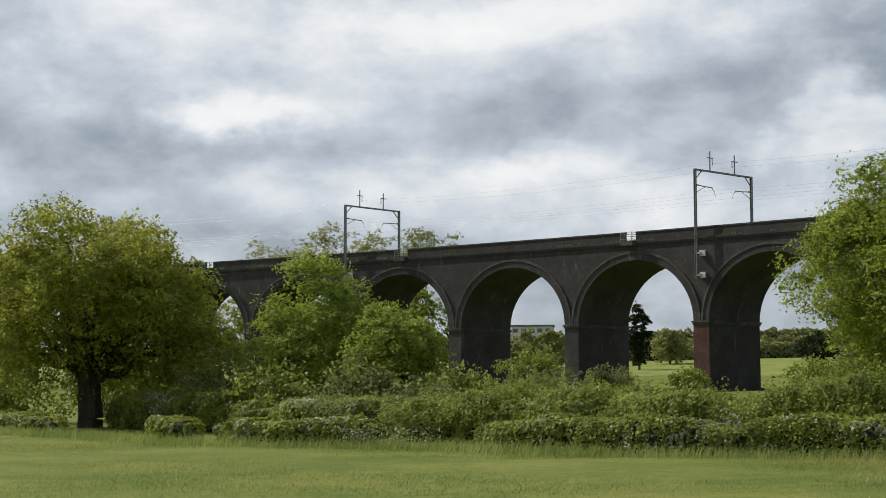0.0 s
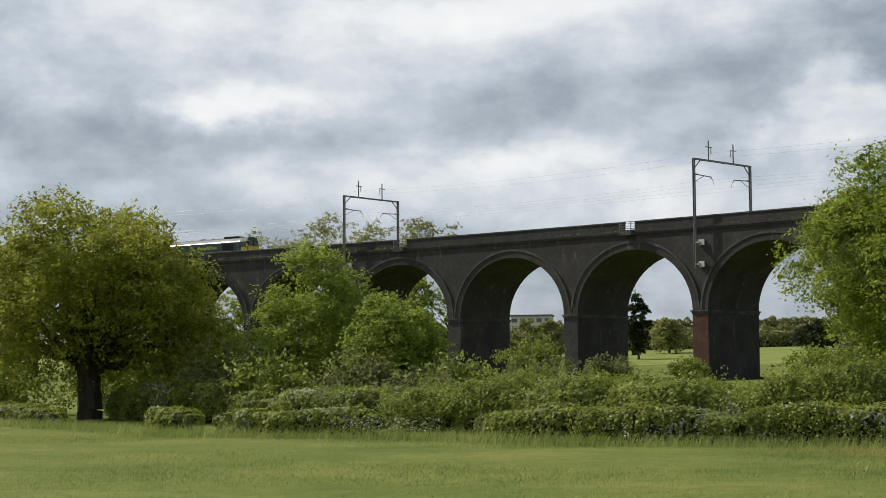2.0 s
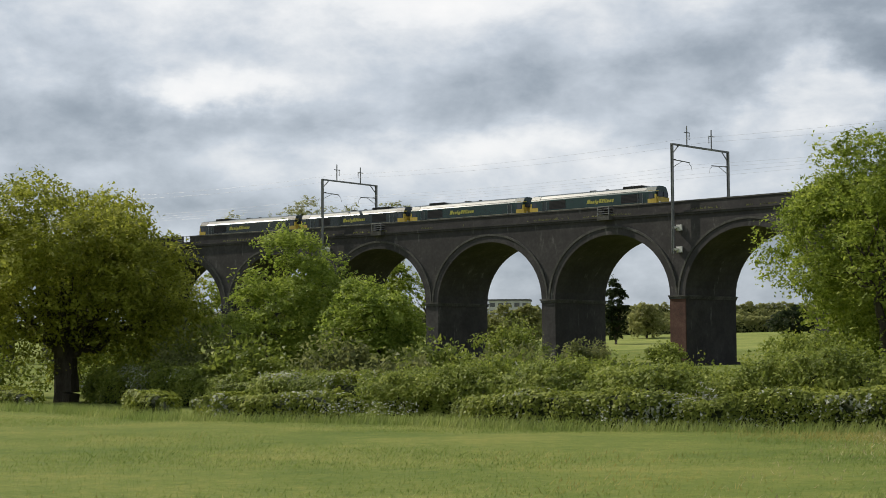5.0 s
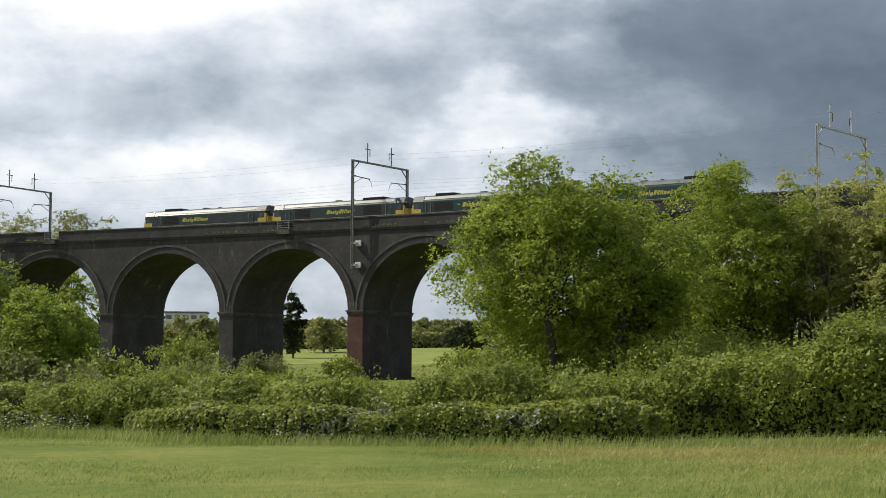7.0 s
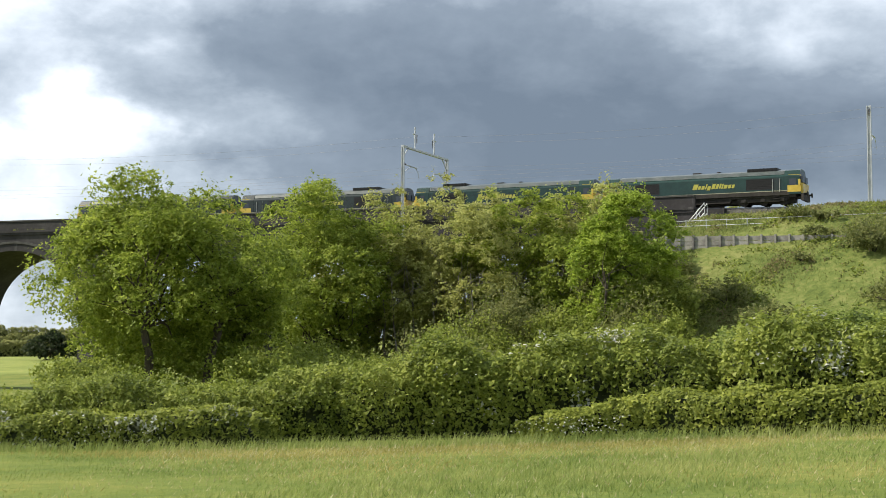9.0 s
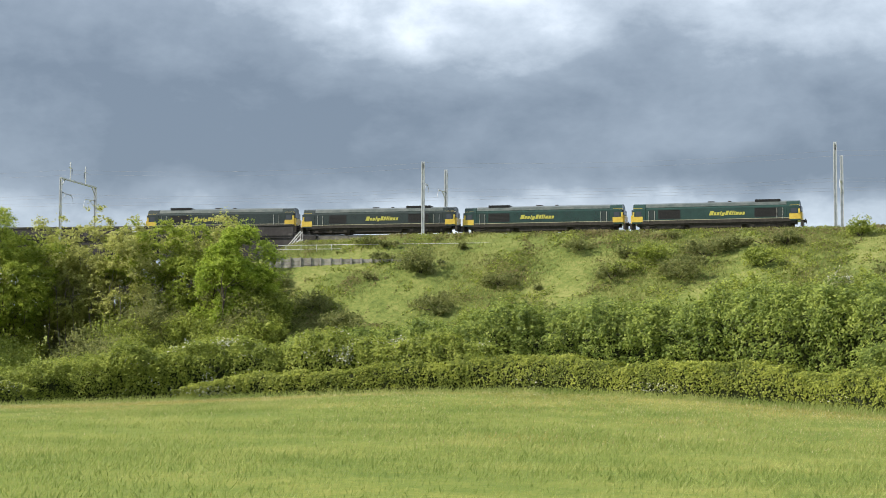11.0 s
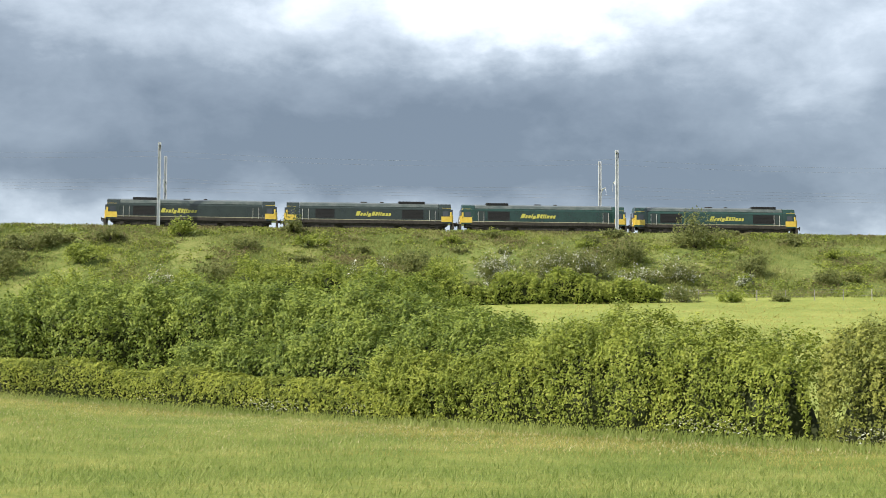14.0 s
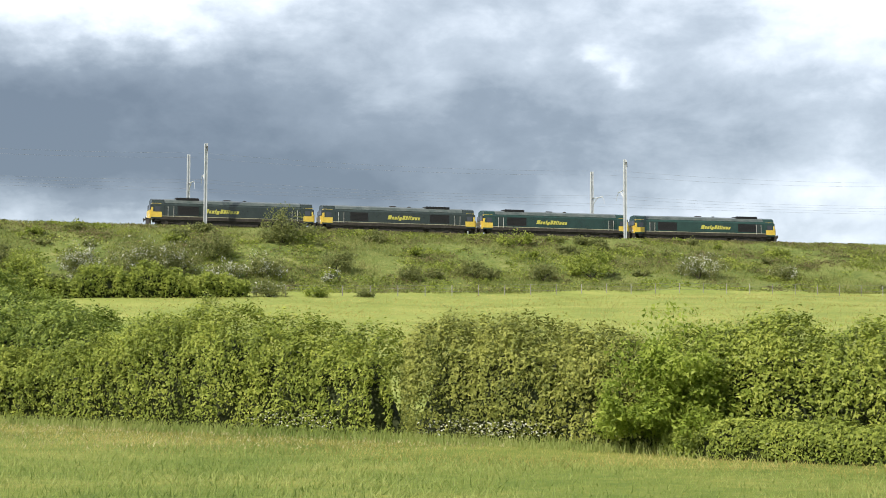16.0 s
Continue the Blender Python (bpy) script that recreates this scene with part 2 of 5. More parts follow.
M_ALDER = leafy("alder_leaves", (0.225, 0.242, 0.07), (0.365, 0.382, 0.115), (0.49, 0.495, 0.175))
M_BRIGHT = leafy("bright_new_leaves", (0.14, 0.21, 0.025), (0.275, 0.365, 0.045), (0.41, 0.49, 0.09))
M_HEDGE = leafy("hedge_leaves", (0.115, 0.150, 0.026), (0.218, 0.268, 0.045), (0.35, 0.385, 0.077), thin=0.42)
M_BELT = leafy("blackthorn_leaves", (0.082, 0.122, 0.024), (0.172, 0.228, 0.043), (0.31, 0.365, 0.078), thin=0.42)
M_CLIP = leafy("clipped_leaves", (0.098, 0.128, 0.022), (0.215, 0.255, 0.041), (0.36, 0.39, 0.07), thin=0.42)
M_SCRUB = leafy("scrub_leaves", (0.11, 0.13, 0.042), (0.185, 0.205, 0.068), (0.28, 0.285, 0.105))
M_TINGED = leafy("tinged_hedge_leaves", (0.11, 0.134, 0.031), (0.215, 0.236, 0.053), (0.345, 0.357, 0.092), thin=0.42)
M_BRACKEN = leafy("bracken_fronds", (0.11, 0.10, 0.045), (0.19, 0.165, 0.075), (0.27, 0.235, 0.12))
# far poplars and hedgerows: leaf green paled by the haze of distance, in the colour
M_FARLEAF = leafy("hazed_far_leaves", (0.2, 0.21, 0.07), (0.3, 0.31, 0.11), (0.4, 0.4, 0.17))
M_DARK = leafy("conifer_needles", (0.018, 0.03, 0.012), (0.035, 0.052, 0.02), (0.06, 0.08, 0.03))
M_BLOSSOM = material("hawthorn_blossom", [(0.34, 0.36, 0.27), (0.46, 0.47, 0.38), (0.6, 0.6, 0.52)], rough=0.8, scale=2.0, island=0.4, translucent=0.25)
M_TIMBER = material("grey_timber", [(0.16, 0.15, 0.14), (0.25, 0.24, 0.22), (0.34, 0.33, 0.30)], rough=0.9, scale=1.5, bump=0.4, objrand=0.35)
M_GREEN = material("green_paint", [(0.005, 0.023, 0.017), (0.008, 0.033, 0.025), (0.013, 0.044, 0.034)], rough=0.22, scale=0.8, spec=0.6, objrand=0.2)
M_DULL = material("dull_green_paint", [(0.010, 0.017, 0.0145), (0.015, 0.024, 0.020), (0.023, 0.033, 0.028)], rough=0.24, scale=0.8, spec=0.6)
M_ROOF = material("dusty_roof", [(0.022, 0.036, 0.032), (0.055, 0.070, 0.064), (0.10, 0.11, 0.105)], rough=0.3, scale=1.0, spec=0.7)
M_YELLOW = material("yellow_paint", [(0.40, 0.27, 0.035), (0.52, 0.37, 0.05), (0.60, 0.45, 0.08)], rough=0.35, scale=2.0, spec=0.5)
M_LOGO = material("yellow_lettering", [(0.36, 0.34, 0.06), (0.45, 0.42, 0.09)], rough=0.4, scale=3.0)
M_BLACK = material("black_grille", [(0.008, 0.008, 0.009), (0.016, 0.016, 0.017)], rough=0.6, scale=3.0)
M_FRAME = material("grimy_underframe", [(0.016, 0.014, 0.012), (0.032, 0.028, 0.024), (0.05, 0.044, 0.038)], rough=0.75, scale=2.0)
M_SOLE = material("pale_sole_bar", [(0.25, 0.24, 0.16), (0.36, 0.34, 0.24)], rough=0.6, scale=2.0)
M_GLASS = material("cab_glass", [(0.02, 0.025, 0.03), (0.03, 0.036, 0.042)], rough=0.08, scale=1.0, spec=0.8)
M_RAILING = material("pale_handrail", [(0.3, 0.31, 0.29), (0.42, 0.42, 0.4)], rough=0.5, scale=3.0)
M_LAMP = material("lamp_lens", [(0.7, 0.7, 0.66), (0.85, 0.85, 0.8)], rough=0.2, scale=3.0)
M_WALLFAR = material("pale_render", [(0.42, 0.42, 0.42), (0.55, 0.55, 0.54)], rough=0.8, scale=0.3)
M_ROOFFAR = material("slate_roof", [(0.10, 0.10, 0.11), (0.16, 0.16, 0.17)], rough=0.8, scale=0.5)
M_CARWHITE = material("white_car_paint", [(0.7, 0.7, 0.7), (0.8, 0.8, 0.8)], rough=0.3, scale=1.0)
M_TYRE = material("tyre_rubber", [(0.012, 0.012, 0.012), (0.02, 0.02, 0.02)], rough=0.8, scale=3.0)


# ---- mesh helpers ----
def track(s, lat=0.0, z=0.0):
    """A place s metres along the railway, lat metres to the camera's side of its middle, z above the rails."""
    s = np.asarray(s, float)
    steps = 40
    h = heading(np.linspace(0, 1, steps + 1)[:, None] * s.reshape(1, -1))
    hm, ds = (h[1:] + h[:-1]) / 2, s.ravel() / steps
    x, y, e = RX + np.cos(hm).sum(0) * ds, RY + np.sin(hm).sum(0) * ds, h[-1]
    lat, z = np.broadcast_to(lat, s.shape).ravel(), np.broadcast_to(z, s.shape).ravel()
    return np.stack([x + lat * np.sin(e), y - lat * np.cos(e), rail_z(s.ravel()) + z], 1)


def quick_mesh(name, verts, faces, mats, index=None):
    """A mesh from arrays of corners and alike faces."""
    me = bpy.data.meshes.new(name)
    verts, faces = np.asarray(verts, np.float32), np.asarray(faces, np.int32)
    k = faces.shape[1]
    me.vertices.add(len(verts))
    me.vertices.foreach_set("co", verts.ravel())
    me.loops.add(faces.size)
    me.loops.foreach_set("vertex_index", faces.ravel())
    me.polygons.add(len(faces))
    me.polygons.foreach_set("loop_start", np.arange(0, faces.size, k, dtype=np.int32))
    me.polygons.foreach_set("loop_total", np.full(len(faces), k, np.int32))
    if index is not None:
        me.polygons.foreach_set("material_index", np.asarray(index, np.int32))
    for m in mats:
        me.materials.append(m)
    me.update(calc_edges=True)
    return me


def part(name, bm, mat, parent=None, label="", m=None, smooth=False):
    me = bpy.data.meshes.new(name)
    bmesh.ops.recalc_face_normals(bm, faces=bm.faces)
    bm.to_mesh(me)
    bm.free()
    me.materials.append(mat)
    if smooth:
        me.polygons.foreach_set("use_smooth", [True] * len(me.polygons))
    ob = new(name, me)
    if parent is not None:
        ob.parent = parent
    if m is not None:
        ob.matrix_basis = m
    return tagged(ob, label)


def box(bm, x0, x1, y0, y1, z0, z1, m=None):
    vs = [bm.verts.new((x, y, z)) for x in (x0, x1) for y in (y0, y1) for z in (z0, z1)]
    for f in ((0, 1, 3, 2), (4, 6, 7, 5), (0, 4, 5, 1), (2, 3, 7, 6), (0, 2, 6, 4), (1, 5, 7, 3)):
        bm.faces.new([vs[i] for i in f])
    if m is not None:
        for v in vs:
            v.co = m @ v.co
    return vs


def tube(bm, a, b, r0, r1=None, sides=6):
    r1 = r0 if r1 is None else r1
    a, b = Vector(a), Vector(b)
    d = (b - a)
    if d.length < 1e-6:
        return
    q = d.to_track_quat("Z", "Y")
    rings = []
    for c, r in ((a, r0), (b, r1)):
        rings.append([bm.verts.new(c + q @ Vector((r * math.cos(2 * math.pi * i / sides), r * math.sin(2 * math.pi * i / sides), 0))) for i in range(sides)])
    for i in range(sides):
        j = (i + 1) % sides
        bm.faces.new((rings[0][i], rings[0][j], rings[1][j], rings[1][i]))
    bm.faces.new(rings[0][::-1])
    bm.faces.new(rings[1])


def prism(bm, profile, y0, y1):
    """A profile in x and z, drawn out from y0 to y1."""
    a = [bm.verts.new((x, y0, z)) for x, z in profile]
    b = [bm.verts.new((x, y1, z)) for x, z in profile]
    n = len(profile)
    for i in range(n):
        bm.faces.new((a[i], a[(i + 1) % n], b[(i + 1) % n], b[i]))
    bm.faces.new(a[::-1])
    bm.faces.new(b)


def along(bm):
    """Lays a mesh built in way, side and height on the railway's curve."""
    bm.verts.ensure_lookup_table()
    co = np.array([v.co for v in bm.verts])
    w = track(co[:, 0], co[:, 1], co[:, 2])
    for v, p in zip(bm.verts, w):
        v.co = p
    return bm


def empty(name, m=None):
    ob = new(name)
    ob.empty_display_size = 0.5
    if m is not None:
        ob.matrix_basis = m
    return ob


# ---- ground ----
def smooth(a, b, x):
    t = np.clip((x - a) / (b - a), 0, 1)
    return t * t * (3 - 2 * t)


SGRID = np.arange(-400, 401, 4.0)
TGRID = track(SGRID)
HGRID = heading(SGRID)


def rail_coords(x, y):
    """The way along the railway and the distance to the camera's side of it."""
    x, y = np.asarray(x, float).ravel(), np.asarray(y, float).ravel()
    s, lat = np.zeros(len(x)), np.zeros(len(x))
    for i in range(0, len(x), 20000):
        a, b = x[i:i + 20000, None] - TGRID[None, :, 0], y[i:i + 20000, None] - TGRID[None, :, 1]
        k = np.argmin(a * a + b * b, 1)
        r = np.arange(len(k))
        da, db, h = a[r, k], b[r, k], HGRID[k]
        s[i:i + 20000] = SGRID[k] + da * np.cos(h) + db * np.sin(h)
        lat[i:i + 20000] = da * np.sin(h) - db * np.cos(h)
    return s, lat


# the hay field's edge, from the oak round to the far end
EDGE = [(-75, 130), (-40, 104), (-22, 84), (-9, 67), (0.3, 62.5), (6, 56), (13, 52), (19.6, 47.5), (28, 42), (38, 28), (41, 9.5), (36, -13), (29.5, -28), (22, -42), (14, -62), (4, -84), (-20, -130)]


def beyond(x, y):
    """How far a place lies outside the hay field (less than nothing inside it)."""
    best, sign = np.full(len(x), 1e9), np.zeros(len(x))
    for (ax, ay), (bx, by) in zip(EDGE, EDGE[1:]):
        dx, dy = bx - ax, by - ay
        t = np.clip(((x - ax) * dx + (y - ay) * dy) / (dx * dx + dy * dy), 0, 1)
        d = np.hypot(x - ax - t * dx, y - ay - t * dy)
        side = np.sign(dx * (y - ay) - dy * (x - ax))
        near = d < best - 1e-6
        best, sign = np.where(near, d, best), np.where(near, side, sign)
    return best * sign


def ground_z(x, y):
    shape = np.shape(x)
    x, y = np.asarray(x, float).ravel(), np.asarray(y, float).ravel()
    s, lat = rail_coords(x, y)
    out = beyond(x, y)
    # the hay field, with its low rise
    field = 0.03 + 1.15 * np.exp(-(((x - 40) / 22) ** 2 + ((y - 28) / 24) ** 2)) - 0.2 * smooth(0, -60, y)
    # the valley under the viaduct, and the hill behind it
    valley = 1.2 * smooth(0, 90, out) + 0.047 * np.clip(-lat - 5, 0, 100) + 0.026 * np.clip(-lat - 105, 0, 120) + 0.036 * np.clip(-lat - 225, 0, 500)
    # rising pasture below the embankment
    up = smooth(30, 110, s)
    share = np.clip(out / np.maximum(out + np.maximum(lat - 38, 0), 1.0), 0, 1)
    pasture = (9.6 * smooth(20, 170, s) + 1.0 * smooth(170, 230, s)) * share ** 0.9
    z = field * smooth(30, 0, out) + valley * (1 - up) + pasture * up
    # the embankment
    top = rail_z(np.clip(s, -200, 300)) - 0.75 + 0.62 * smooth(3.6, 5.4, np.abs(lat)) * smooth(54, 64, s)
    foot = np.where(lat > 0, z, 6.0)
    t = smooth(39, 6.5, np.abs(lat)) * 0.45 + 0.55 * np.clip((39 - np.abs(lat)) / 32.5, 0, 1)
    bank = np.where(np.abs(lat) < 6.5, top, foot + (top - foot) * t)
    z = z + (bank - z) * smooth(40, 52, s + 0.7 * np.maximum(0, np.abs(lat) - 6)) * (np.abs(lat) < 39)
    far = smooth(-39, -42, lat) * up
    z = z * (1 - far) + far * 5.0
    return z.reshape(shape)


def gz(x, y):
    return float(ground_z(np.array([x]), np.array([y]))[0])


def build_ground():
    ax = np.concatenate([[-3500, -2200, -1400, -900, -600, -420], np.arange(-320, -80, 12), np.arange(-80, 232, 2.0), np.arange(232, 420, 12), [460, 600, 900, 1400, 2200, 3500]])
    ay = np.concatenate([[-3500, -2000, -1000, -500, -300], np.arange(-200, -100, 10), np.arange(-100, 200, 2.0), np.arange(200, 420, 10), [440, 500, 600, 750, 950, 1300, 2000, 3500]])
    X, Y = np.meshgrid(ax, ay)
    Z = ground_z(X, Y)
    wob = np.array([noise.noise((x * 0.11, y * 0.11, 0.0)) for x, y in zip(X.ravel(), Y.ravel())]).reshape(X.shape)
    s, lat = rail_coords(X, Y)
    Z = Z + wob * np.where((np.abs(lat.reshape(X.shape)) < 40) & (np.abs(lat.reshape(X.shape)) > 7), 0.4, 0.10)
    nx, ny = len(ax), len(ay)
    idx = np.arange(nx * ny).reshape(ny, nx)
    f = np.stack([idx[:-1, :-1], idx[:-1, 1:], idx[1:, 1:], idx[1:, :-1]], -1).reshape(-1, 4)
    S, A = s.reshape(X.shape)[:-1, :-1], lat.reshape(X.shape)[:-1, :-1]
    out = beyond(X[:-1, :-1].ravel(), Y[:-1, :-1].ravel())
    rough = ((np.abs(A) < 38) & (S > 30)).ravel().astype(np.int32)
    rough[((A >= 38) & (S > 90)).ravel() & (out > 3) | (A < -45).ravel()] = 2
    me = quick_mesh("ground", np.stack([X, Y, Z], -1).reshape(-1, 3), f, [M_GRASS, M_ROUGH, M_PASTURE], rough)
    me.polygons.foreach_set("use_smooth", np.ones(len(f), bool))
    tagged(new("ground", me), "rolling green meadow and grassed railway embankment", "ground", kind="structure")


build_ground()


# ---- viaduct ----
PITCH, FIRST, BAYS, HALF, BACK = 20.3, -246.3, 14, 4.3, 6.3
SPRING, RISE, SPAN = -9.9, 7.85, 9.02


def viaduct():
    root = tagged(empty("viaduct"), "long dark brick railway viaduct with tall round arches", "viaduct", kind="structure")
    piers = [FIRST + PITCH * i for i in range(BAYS + 1)]
    for i, s in enumerate(piers):
        c = track(np.array([s]))[0]
        low = min(gz(c[0], c[1]), 3.0) - 1.0 - c[2]
        red = abs(s + 43.3) < 1
        bm = bmesh.new()
        for a, b, w, l in ((low, low + 1.4, 1.45, HALF + 0.3), (low + 1.4, SPRING - 0.45, 1.12, HALF + 0.06)):
            vs = box(bm, s - w, s + w, -l - BACK + HALF, l, a, b)
        pier = part("pier", along(bm), M_BRICK, root)
        if red:
            bm = bmesh.new()
            box(bm, s - 1.14, s + 1.14, HALF - 0.1, HALF + 0.085, low + 1.4, SPRING - 0.45)
            part("brick_facing", along(bm), M_RED, pier, "red brick facing on the patched pier")
        bm = bmesh.new()
        box(bm, s - 1.23, s + 1.23, -BACK - 0.16, HALF + 0.16, SPRING - 0.45, SPRING - 0.18)
        box(bm, s - 1.33, s + 1.33, -BACK - 0.26, HALF + 0.26, SPRING - 0.18, SPRING)
        part("impost", along(bm), M_STONE, root)
    n = 28
    for i in range(BAYS + 1):
        s0 = piers[i]
        last = i == BAYS
        s1 = s0 + (12.0 if last else PITCH)
        mid, half = s0 + PITCH / 2, SPAN
        if last:
            bm = bmesh.new()
            box(bm, s0 + 0.02, s1 + 2, -BACK, HALF, -16, 0.05)
            part("abutment", along(bm), M_BRICK, root)
            continue
        ang = [math.pi * (1 - k / n) for k in range(n + 1)]
        curve = [(mid + half * math.cos(a), SPRING + RISE * math.sin(a)) for a in ang]
        ts = [s0] + [c[0] for c in curve] + [s1]
        zs = [SPRING] + [c[1] for c in curve] + [SPRING]
        bm = bmesh.new()
        cols = []
        for lat in (HALF, -BACK):
            row = []
            for a, b in zip(ts, zs):
                row.append((bm.verts.new((a, lat, b)), bm.verts.new((a, lat, (b + 0.05) / 2)), bm.verts.new((a, lat, 0.05))))
            for p, q in zip(row, row[1:]):
                bm.faces.new((p[0], q[0], q[1], p[1]))
                bm.faces.new((p[1], q[1], q[2], p[2]))
            cols.append(row)
        for p, q, r, t in zip(cols[0], cols[0][1:], cols[1], cols[1][1:]):
            bm.faces.new((p[0], q[0], t[0], r[0]))
        part("arch_span", along(bm), M_BRICK, root)
        # the ring of voussoirs, two orders, proud of the face
        for name, r0, r1, proud in (("arch_ring", 0.0, 0.84, 0.07), ("hood_mould", 0.84, 1.11, 0.16)):
            bm = bmesh.new()
            for lat in (HALF, -BACK):
                o = lat + math.copysign(proud, lat)
                rows = []
                for a in ang:
                    c, si = math.cos(a), math.sin(a)
                    rows.append([bm.verts.new((mid + (half + r) * c, l, SPRING + (RISE + r) * si)) for r, l in ((r0, lat), (r0, o), (r1, o), (r1, lat))])
                for p, q in zip(rows, rows[1:]):
                    for k in range(4):
                        bm.faces.new((p[k], p[(k + 1) % 4], q[(k + 1) % 4], q[k]))
            part(name, along(bm), M_BRICK if name == "arch_ring" else M_STONE, root)
    # string course and parapets, broken by the refuges
    end = piers[-1] + 11
    cuts = [-133.5 - 81.2, -133.5 - 40.6, -133.5, -93.6, -54.0, -13.0, 27.5]
    edges = [piers[0]] + [e for c in cuts for e in (c - 0.9, c + 0.9)] + [end]
    for side, HF in ((1, HALF), (-1, BACK)):
        for name, z0, z1, l0, l1, mat in (("string_course", 0.05, 0.30, HF - 0.6, HF + 0.22, M_BRICK), ("corbel_course", -0.22, 0.05, HF - 0.3, HF + 0.14, M_BRICK)):
            bm = bmesh.new()
            for a in np.arange(piers[0], end - 0.1, 5.0):
                box(bm, a, min(a + 5.0, end), side * l0, side * l1, z0, z1)
            part(name, along(bm), mat, root)
        for a, b in zip(edges[::2], edges[1::2]):
            bm = bmesh.new()
            m = max(1, int((b - a) / 6))
            for k in range(m):
                p, q = a + (b - a) * k / m, a + (b - a) * (k + 1) / m
                box(bm, p, q, side * (HF - 0.45), side * HF, 0.30, 1.36)
            part("parapet", along(bm), M_BRICK, root)
            bm = bmesh.new()
            for k in range(m):
                p, q = a + (b - a) * k / m, a + (b - a) * (k + 1) / m
                box(bm, p, q, side * (HF - 0.52), side * (HF + 0.08), 1.36, 1.52)
            part("coping", along(bm), M_STONE, root)
        for c in cuts:
            bm = bmesh.new()
            box(bm, c - 0.95, c + 0.95, side * (HF - 0.4), side * (HF + 0.9), -0.25, 0.32)
            part("refuge_floor", along(bm), M_STONE, root)
            bm = bmesh.new()
            for p in (c - 0.9, c + 0.9):
                box(bm, p - 0.04, p + 0.04, side * (HF + 0.78), side * (HF + 0.86), 0.32, 1.45)
            for z in (0.55, 0.85, 1.15, 1.42):
                box(bm, c - 0.9, c + 0.9, side * (HF + 0.79), side * (HF + 0.85), z - 0.03, z + 0.03)
                for p in (c - 0.88, c + 0.88):
                    box(bm, p - 0.025, p + 0.025, side * HF, side * (HF + 0.8), z - 0.03, z + 0.03)
            part("refuge_railing", along(bm), M_OLD_BACKLIT_STEEL, root)
    bm = bmesh.new()
    for a in np.arange(piers[0], end - 0.1, 8.0):
        box(bm, a, min(a + 8.0, end), -BACK + 0.4, HALF - 0.4, -0.9, -0.3)
    part("deck", along(bm), M_BALLAST, root)


viaduct()


def permanent_way():
    def raised(bm):
        for v in bm.verts:
            v.co.z += float(rail_lift(v.co.x))
        return along(bm)

    bm = bmesh.new()
    for a in np.arange(-246, 380, 8.0):
        for c in (1.7, -1.7):
            v = box(bm, a, a + 8.0, c - 1.75, c + 1.75, -0.75, -0.28)
    tagged(part("ballast_bed", raised(bm), M_BALLAST), "grey stone ballast under the two tracks", "ballast", kind="structure")
    for c in (1.7, -1.7):
        root = tagged(empty("railway_track"), "pair of worn steel rails on sleepers", "railway track", kind="structure")
        for r in (-0.7525, 0.7525):
            bm = bmesh.new()
            for a in np.arange(-246, 380, 8.0):
                box(bm, a, a + 8.0, c + r - 0.035, c + r + 0.035, -0.15, 0.0)
            part("rail", raised(bm), M_OLD_BACKLIT_STEEL, root)
        bm = bmesh.new()
        for a in np.arange(40, 300, 0.65):
            box(bm, a, a + 0.25, c - 1.25, c + 1.25, -0.30, -0.155)
        tagged(part("sleepers", raised(bm), M_STONE, root), kind="stuff")


permanent_way()


# ---- overhead line ----
def brackets(root, s, lat, sign, z, reach, mat):
    """A cantilever arm, with its stay, registration arm and insulators, under or beside a mast."""
    bm = bmesh.new()
    tube(bm, (s, lat, z), (s, lat + sign * reach, z - 0.12), 0.065)
    tube(bm, (s, lat, z - 0.95), (s, lat + sign * reach * 0.55, z - 0.12), 0.04)
    part("cantilever", along(bm), mat, root)
    bm = bmesh.new()
    tube(bm, (s, lat + sign * reach * 0.93, z - 0.1), (s, lat + sign * (reach + 0.35), z - 0.55), 0.035)
    tube(bm, (s, lat + sign * (reach + 0.35), z - 0.55), (s, lat + sign * (reach + 0.55), z - 1.15), 0.025)
    part("registration_arm", along(bm), mat, root)
    bm = bmesh.new()
    tube(bm, (s, lat + sign * 0.2, z), (s, lat + sign * 0.66, z), 0.055)
    for k in range(4):
        tube(bm, (s, lat + sign * (0.25 + 0.1 * k), z), (s, lat + sign * (0.31 + 0.1 * k), z), 0.09, sides=8)
    part("insulator", along(bm), M_STONE, root)


